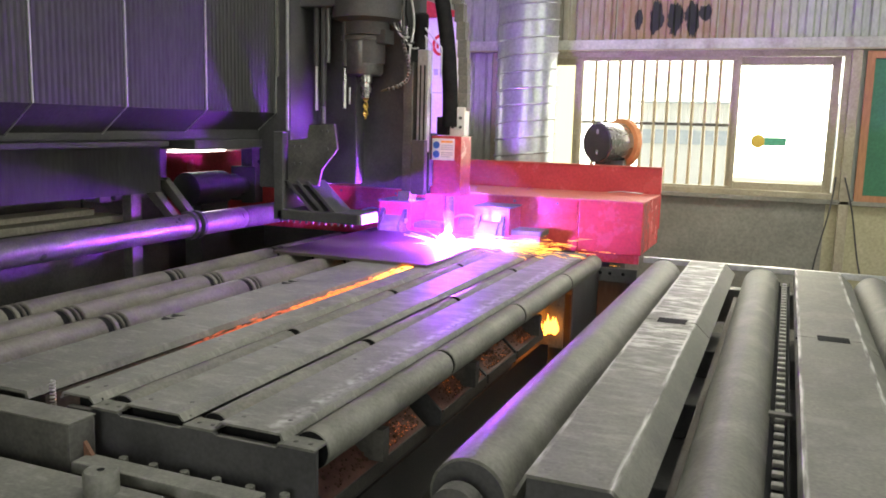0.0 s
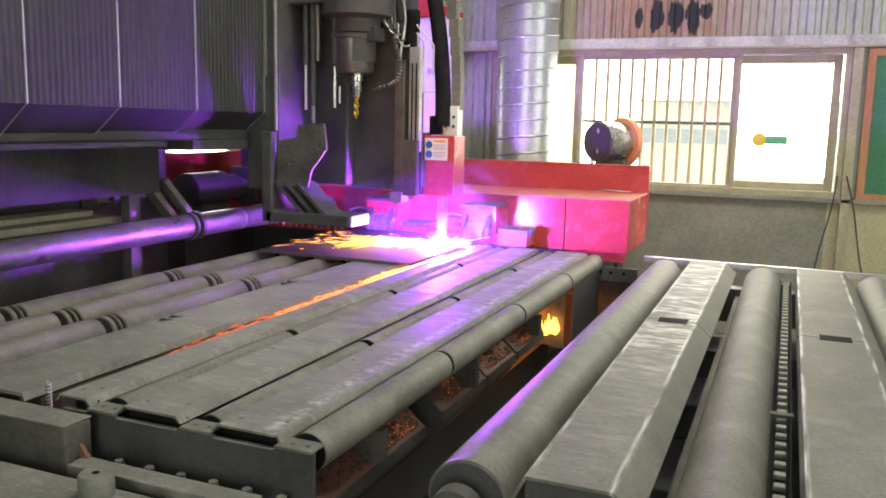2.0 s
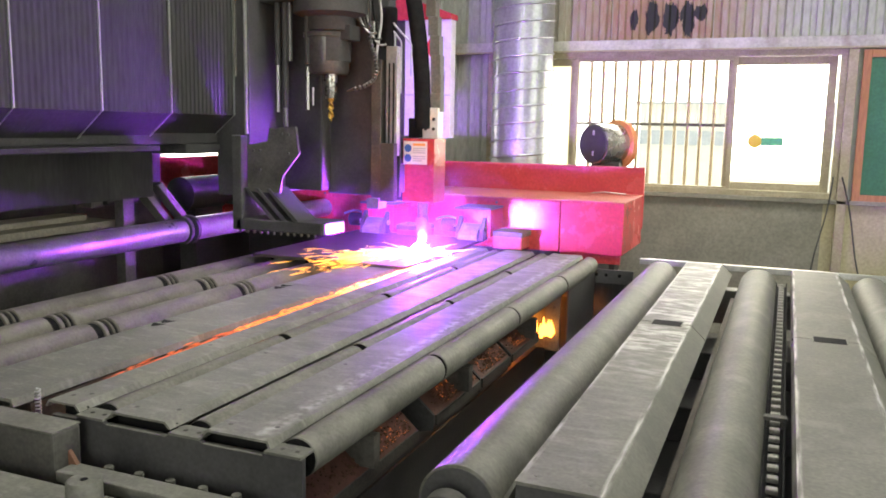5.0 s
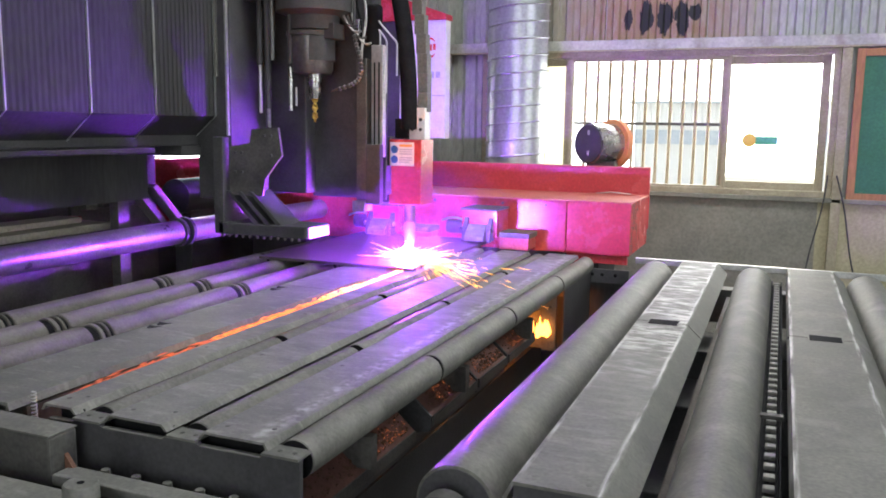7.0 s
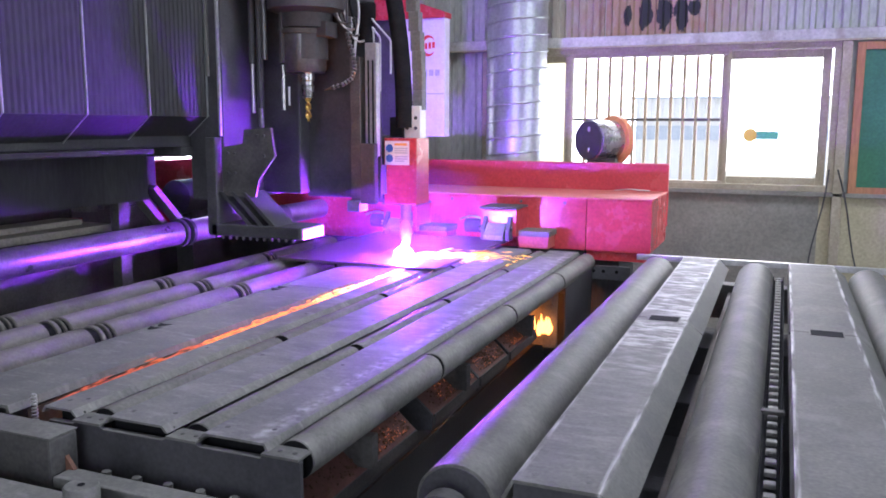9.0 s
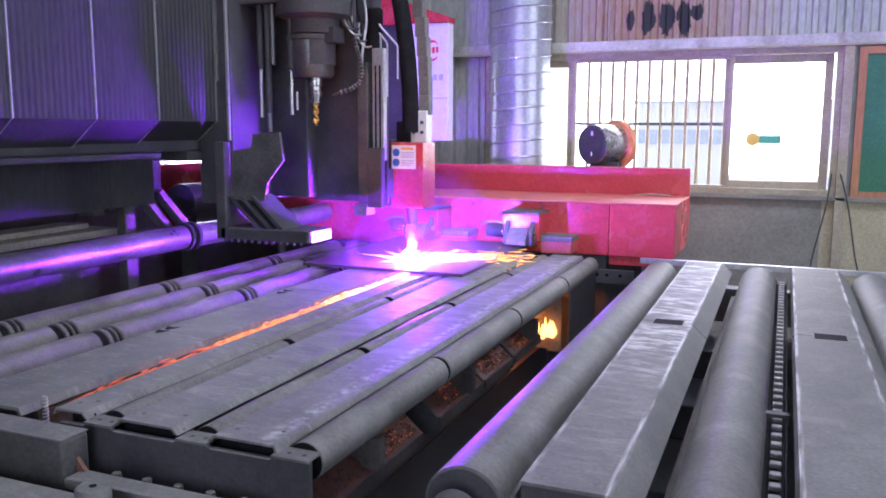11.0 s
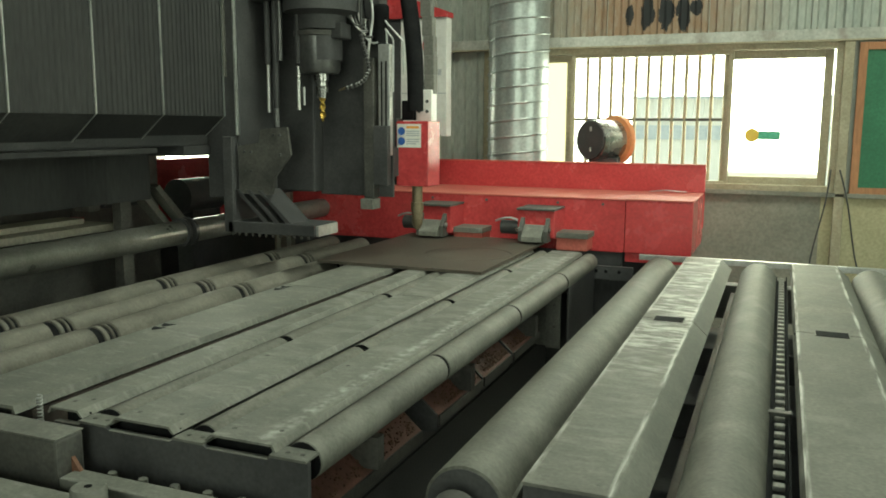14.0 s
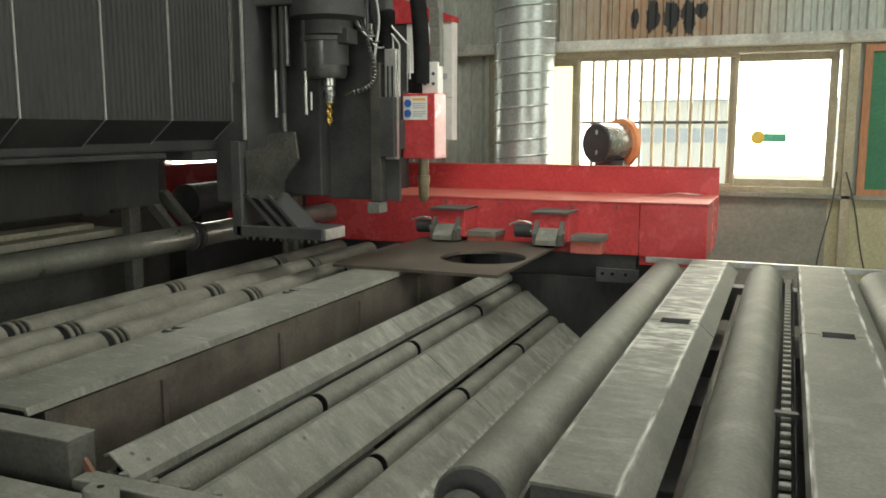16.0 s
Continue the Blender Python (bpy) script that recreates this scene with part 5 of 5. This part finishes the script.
rmp.inputs["From Min"].default_value, rmp.inputs["From Max"].default_value = 0.35, 0.7
rmp.inputs["To Min"].default_value, rmp.inputs["To Max"].default_value = 0.002, 0.014
nt2.links.new(nz.outputs["Fac"], rmp.inputs["Value"])
nt2.links.new(rmp.outputs[0], mixs.inputs["Fac"])
nt2.links.new(trp.outputs[0], mixs.inputs[1])
nt2.links.new(tl.outputs[0], mixs.inputs[2])
nt2.links.new(mixs.outputs[0], nt2.nodes["Material Output"].inputs["Surface"])
smoke = thing("smoke_and_bloom", (0, 0, 0), "thin bluish cutting smoke round the arc, shells also imitating its bloom", "smoke")
for k, (r, up) in enumerate(((0.20, 0.04), (0.32, 0.08), (0.46, 0.14))):
    bmk = bmesh.new()
    bmesh.ops.create_icosphere(bmk, subdivisions=4, radius=1.0)
    for v in bmk.verts:
        n_ = v.co.normalized()
        d = 1 + 0.30 * noise.noise(n_ * 1.6 + Vector((k * 5.1, 0, 0))) + 0.12 * noise.noise(n_ * 4 + Vector((k * 3.3, 2, 0)))
        v.co = Vector((n_.x * r * 1.15, n_.y * r, n_.z * r * 0.85 + up)) * d
    wisp = part("wisp", bmk, smoke_mat, smoke, smooth=True)
    wisp["kind"] = "stuff"

# molten slag and sparks falling under the bed; glow pieces added along the slot
slag = thing("slag_shower", (0, 0, 0), "glowing orange shower of slag falling under the bed", "slag")
bms = bmesh.new()
rnd = random.Random(12)
for _ in range(220):
    x, y, z = rnd.gauss(0.06, 0.05), rnd.gauss(0, 0.06), rnd.uniform(0.16, 0.70)
    s = rnd.uniform(0.004, 0.010)
    bmesh.ops.create_icosphere(bms, subdivisions=1, radius=s, matrix=Matrix.Translation((x, y, z)) @ Matrix.Diagonal((1, 1, 3, 1)))
tagged(part("drops", bms, MOLTEN, slag, "bright molten drops"), kind="stuff")
# added glow pieces light the slot from below, thinning toward the near end
bms = bmesh.new()
for _ in range(200):
    f = rnd.random() ** 2.2
    y = -0.05 - 1.95 * f
    s = rnd.uniform(0.003, 0.006)
    bmesh.ops.create_icosphere(bms, subdivisions=1, radius=s, matrix=Matrix.Translation((rnd.gauss(0.06, 0.008), y, 0.735 + rnd.gauss(0, 0.015))) @ Matrix.Diagonal((1, 4, 1, 1)))
tagged(part("slot_lights", bms, SLOTFIRE, slag, "glow pieces added under the slot to light it"), kind="stuff")
# glowing slivers imitate firelight on the slot wall, yellow to dull red
for n, (y0, y1), m, tag in ((900, (0.02, 1.0), SLOTHOT, "glowing slivers imitating yellow firelight in the slot"), (520, (0.8, 1.8), SLOTMID, "glowing slivers imitating orange firelight in the slot"), (260, (1.5, 2.45), SLOTDULL, "glowing slivers imitating dull red firelight in the slot")):
    bms = bmesh.new()
    for _ in range(n):
        s, L = rnd.uniform(0.0012, 0.0030), rnd.uniform(0.012, 0.045)
        y = -(y0 + (y1 - y0) * rnd.random() ** 1.3)
        x, z = -1.643 - TX + abs(rnd.gauss(0, 0.006)), 0.812 + rnd.gauss(0, 0.009)
        ring = [bms.verts.new((x + s * math.cos(q), y, z + 1.4 * s * math.sin(q))) for q in (0.5, 2.1, 3.7, 5.3)]
        tips = [bms.verts.new((x, y + d, z)) for d in (-L, L)]
        for q in range(4):
            for tip_ in tips:
                bms.faces.new((ring[q], ring[(q + 1) % 4], tip_))
    tagged(part("slot_glow", bms, m, slag, tag), kind="stuff")

# slag burning in front of the rib plates
fire = thing("slag_fire", (-0.93, 4.33, 0.5), "orange flames of burning slag under the bed", "fire")
for k, (cx, cz, h, n) in enumerate(((-0.985, 0.555, 0.095, 26), (-0.865, 0.515, 0.085, 26))):
    bms = bmesh.new()
    for _ in range(n):
        x, y, z = cx + rnd.gauss(0, 0.02), 4.33 + rnd.gauss(0, 0.012), cz + rnd.uniform(-0.02, 0.02)
        L, w = h * rnd.uniform(0.4, 1.0), rnd.uniform(0.008, 0.016)
        lathe((x, y, z), (x + rnd.gauss(0, 0.012), y, z + L), [(0, w * 0.4), (L * 0.25, w), (L * 0.6, w * 0.6), (L, 0.001)], 7, bms)
    tagged(part("flame", bms, FLAME, fire, "orange tongue of flame", smooth=True), kind="stuff")

# embers that have rolled down on to the sloping trays
embers = thing("embers", (0, 0, 0), "glowing orange embers on the slag trays", "embers")
bms = bmesh.new()
for a, b in ((2.30, 2.55), (2.85, 3.18), (3.25, 3.58), (3.70, 4.02)):
    for _ in range(55):
        x = -0.842 - 0.05 * rnd.random() ** 1.5
        r_ = rnd.uniform(0.0010, 0.0018)
        bmesh.ops.create_icosphere(bms, subdivisions=1, radius=r_, matrix=Matrix.Translation((x, rnd.uniform(a, b), 0.775 - (x + 1.05) * 0.881 + 0.006)))
tagged(part("ember", bms, EMBER, embers), kind="stuff")


# ---- movements ----
S_ROWS = [(0, 0), (0.5, -0.019), (1, -0.049), (1.5, -0.078), (2, -0.105), (2.5, -0.14), (3, -0.183), (3.5, -0.217), (4, -0.259),
          (5, -0.325), (6.5, -0.413), (7, -0.442), (7.5, -0.464), (8, -0.478), (8.5, -0.488), (9, -0.50), (10, -0.502), (11, -0.475), (11.5, -0.455),
          (12, -0.431), (12.5, -0.415), (13, -0.386), (13.5, -0.382), (14, -0.382), (16, -0.382)]
U_ROWS = [(0, -0.3925), (0.5, -0.424), (1, -0.4475), (1.5, -0.4665), (2, -0.486), (2.5, -0.4965), (3, -0.506), (3.5, -0.509), (4, -0.506),
          (5, -0.49), (6.5, -0.4425), (7, -0.4165), (7.5, -0.3865), (8, -0.3575), (8.5, -0.324), (9, -0.2895), (10.3, -0.208), (11.5, -0.1345),
          (12, -0.112), (12.5, -0.083), (13, -0.0635), (13.5, -0.052), (14, -0.052), (14.25, -0.03), (14.5, 0), (15, 0), (16, 0)]
OFF = 13.6   # the torch goes out
LOW = 13.15  # the cut is through: the arc shrinks, the sparks end


def along(rows, t):
    for (a, u), (b, v) in zip(rows, rows[1:]):
        if a <= t <= b:
            return u + (v - u) * (t - a) / (b - a)
    return rows[-1][1]


def motions():
    b = BASES[car.name]
    walk(car, [(t, pose(b.x, b.y + s, b.z)) for t, s in S_ROWS])
    for c, x, yb, f in covers:
        walk(c, [(t, pose(x, yb + s * f, 1.65)) for t, s in S_ROWS])
    lift = [(0, 0), (13.3, 0), (13.45, 0), (14, 0.09), (14.5, 0.205), (14.85, 0.262), (15.2, 0.265), (16, 0.265)]
    times = sorted({t for t, _ in S_ROWS} | {t for t, _ in lift})
    b = BASES[torch.name]
    walk(torch, [(t, pose(b.x, b.y + along(S_ROWS, t), b.z + along(lift, t))) for t in times])
    b = BASES[truck.name]
    walk(truck, [(t, pose(b.x + u, b.y, b.z)) for t, u in U_ROWS])
    b = BASES[plate.name]
    walk(plate, [(t, pose(b.x + u, b.y, b.z)) for t, u in U_ROWS])
    tip = [(0, 0, 0, 0), (14.68, 0, 0, 0), (14.8, 0, -0.015, 0), (15.0, 0.005, -0.071, 1.6), (15.1, 0.02, -0.095, 5.5), (15.2, 0.04, -0.102, 12.6), (15.3, 0.078, -0.108, 22),
           (15.4, 0.122, -0.105, 32.2), (15.5, 0.150, -0.098, 37.7), (15.7, 0.157, -0.106, 38.7), (16, 0.158, -0.113, 38.8)]
    walk(flap, [(t, pose(FB[0] + dx, FB[1], FB[2] + dz, 0, a, 0)) for t, dx, dz, a in tip])
    walk(sp, [(0, pose(0, 0, 0)), (14.68, pose(0, 0, 0)), (14.8, pose(0, 0, -0.04)), (14.95, pose(0, 0, -0.3)), (15.1, pose(0, 0, -0.75)), (16, pose(0, 0, -0.75))])
    zd = BED + 0.002
    rows = [(t, pose(HX + u, HY, zd)) for t, u in U_ROWS if t <= 14.5]
    rows += [(14.72, pose(HX, HY, zd))]

    def on_flap(t, d, y):
        """The disc lying on the tipped flap, d metres down its slope."""
        for (a, *p), (b, *q) in zip(tip, tip[1:]):
            if a <= t <= b:
                dx, dz, ang = (u + (v - u) * (t - a) / (b - a) for u, v in zip(p, q))
        c, w = math.cos(radians(ang)), math.sin(radians(ang))
        return (t, pose(FB[0] + dx + d * c + 0.004 * w, y, FB[2] + dz - d * w + 0.004 * c, 0, ang, 0))
    rows += [on_flap(t, d, y) for t, d, y in ((14.8, 0.185, HY), (15.0, 0.185, HY), (15.1, 0.19, 4.56), (15.2, 0.205, 4.54), (15.3, 0.22, 4.54), (15.4, 0.25, 4.54), (15.5, 0.32, 4.54), (15.6, 0.42, 4.54), (15.7, 0.62, 4.54), (15.77, 0.82, 4.54))]
    rows += [(15.85, pose(-0.48, 4.54, 0.11, 0, 16, 0)), (15.92, pose(-0.30, 4.54, 0.03, 0, 0, 0)), (16, pose(-0.28, 4.54, 0.03, 0, 0, 0))]
    walk(disc, rows)
    on = [t for t in times if t < LOW - 0.05] + [LOW - 0.04]
    lit = [t for t in times if t < OFF] + [OFF - 0.05]
    ends = ((LOW + 0.03, 0.50), (13.45, 0.50), (13.8, 0.50), (14, 0.50), (14.5, 0.50), (14.85, 0.50), (16, 0.50))
    walk(arc, [(t, pose(TX, TY - 0.03 + along(S_ROWS, t), BED + 0.042)) for t in on] + [(t, pose(TX, TY - 0.382, BED + 0.052 + dz + along(lift, t))) for t, dz in ends])
    walk(pilot, [(t, pose(TX, TY + along(S_ROWS, t), BED + 0.045)) for t in lit] + [(t, pose(TX, TY - 0.382, BED + 0.545 + along(lift, t))) for t in (OFF - 0.01, 13.8, 14, 14.5, 14.85, 16)])
    # direction in which the sparks fly, and how far they dip under the plate
    dirs = [(0, 8, 0), (0.5, 10, 0), (0.75, 70, 0), (0.9, 140, 0), (1.0, 188, 0), (1.5, 204, 0), (2.5, 205, 0), (4.2, 212, 0), (5.4, 262, 0), (6.5, 314, 0), (7.2, 322, 0),
            (7.6, 335, 15), (8.0, 350, 55), (8.4, 372, 60), (8.8, 398, 20), (9, 403, 6), (11.4, 402, 4), (13.08, 404, 6)]
    rows = []
    for t, a, dip in dirs:
        rows.append((t, pose(TX, TY + along(S_ROWS, t), BED + 0.042, 0, dip, a)))
    rows += [(LOW, pose(TX, TY - 0.382, BED - 0.3, 0, 30, 404)), (LOW + 0.05, pose(TX, TY - 0.382, -0.9, 0, 30, 404)), (16, pose(TX, TY - 0.382, -0.9, 0, 30, 404))]
    walk(spray, rows)
    sink = [(0, 0), (7.2, 0), (7.7, -0.3), (8.7, -0.3), (9.1, 0), (16, 0)]
    rows = [(0.5 * k, pose(TX, TY + along(S_ROWS, 0.5 * k), BED + 0.03 + along(sink, 0.5 * k), 0, 0, 40 * k)) for k in range(27)]
    rows += [(13.12, pose(TX, TY - 0.385, BED + 0.03, 0, 0, 1050)), (LOW + 0.05, pose(TX, TY - 0.382, BED - 0.4, 0, 0, 1058)), (LOW + 0.1, pose(TX, TY - 0.382, -0.6, 0, 0, 1095)), (16, pose(TX, TY - 0.382, -0.6, 0, 0, 1095))]
    walk(burst, rows)
    rows = [(t, pose(TX, TY + along(S_ROWS, t), 0)) for t in lit]
    rows += [(OFF + 0.05, pose(TX, TY - 0.382, -0.9)), (16, pose(TX, TY - 0.382, -0.9))]
    walk(slag, rows)
    b = BASES[fire.name]
    walk(fire, [(0, pose(*b)), (OFF - 0.06, pose(*b)), (OFF, pose(b.x, b.y, -0.6)), (16, pose(b.x, b.y, -0.6))])
    walk(embers, [(0, pose(0, 0, 0)), (13.2, pose(0, 0, 0)), (13.3, pose(0, 0, -0.9)), (16, pose(0, 0, -0.9))])
    rows = [(t, pose(TX, TY + along(S_ROWS, t), BED + 0.03, 0, 0, 6 * t)) for t in on]
    rows += [(LOW + 0.08, pose(TX, TY - 0.382, -1.6, 0, 0, 81)), (16, pose(TX, TY - 0.382, -1.6, 0, 0, 81))]
    walk(smoke, rows)


motions()
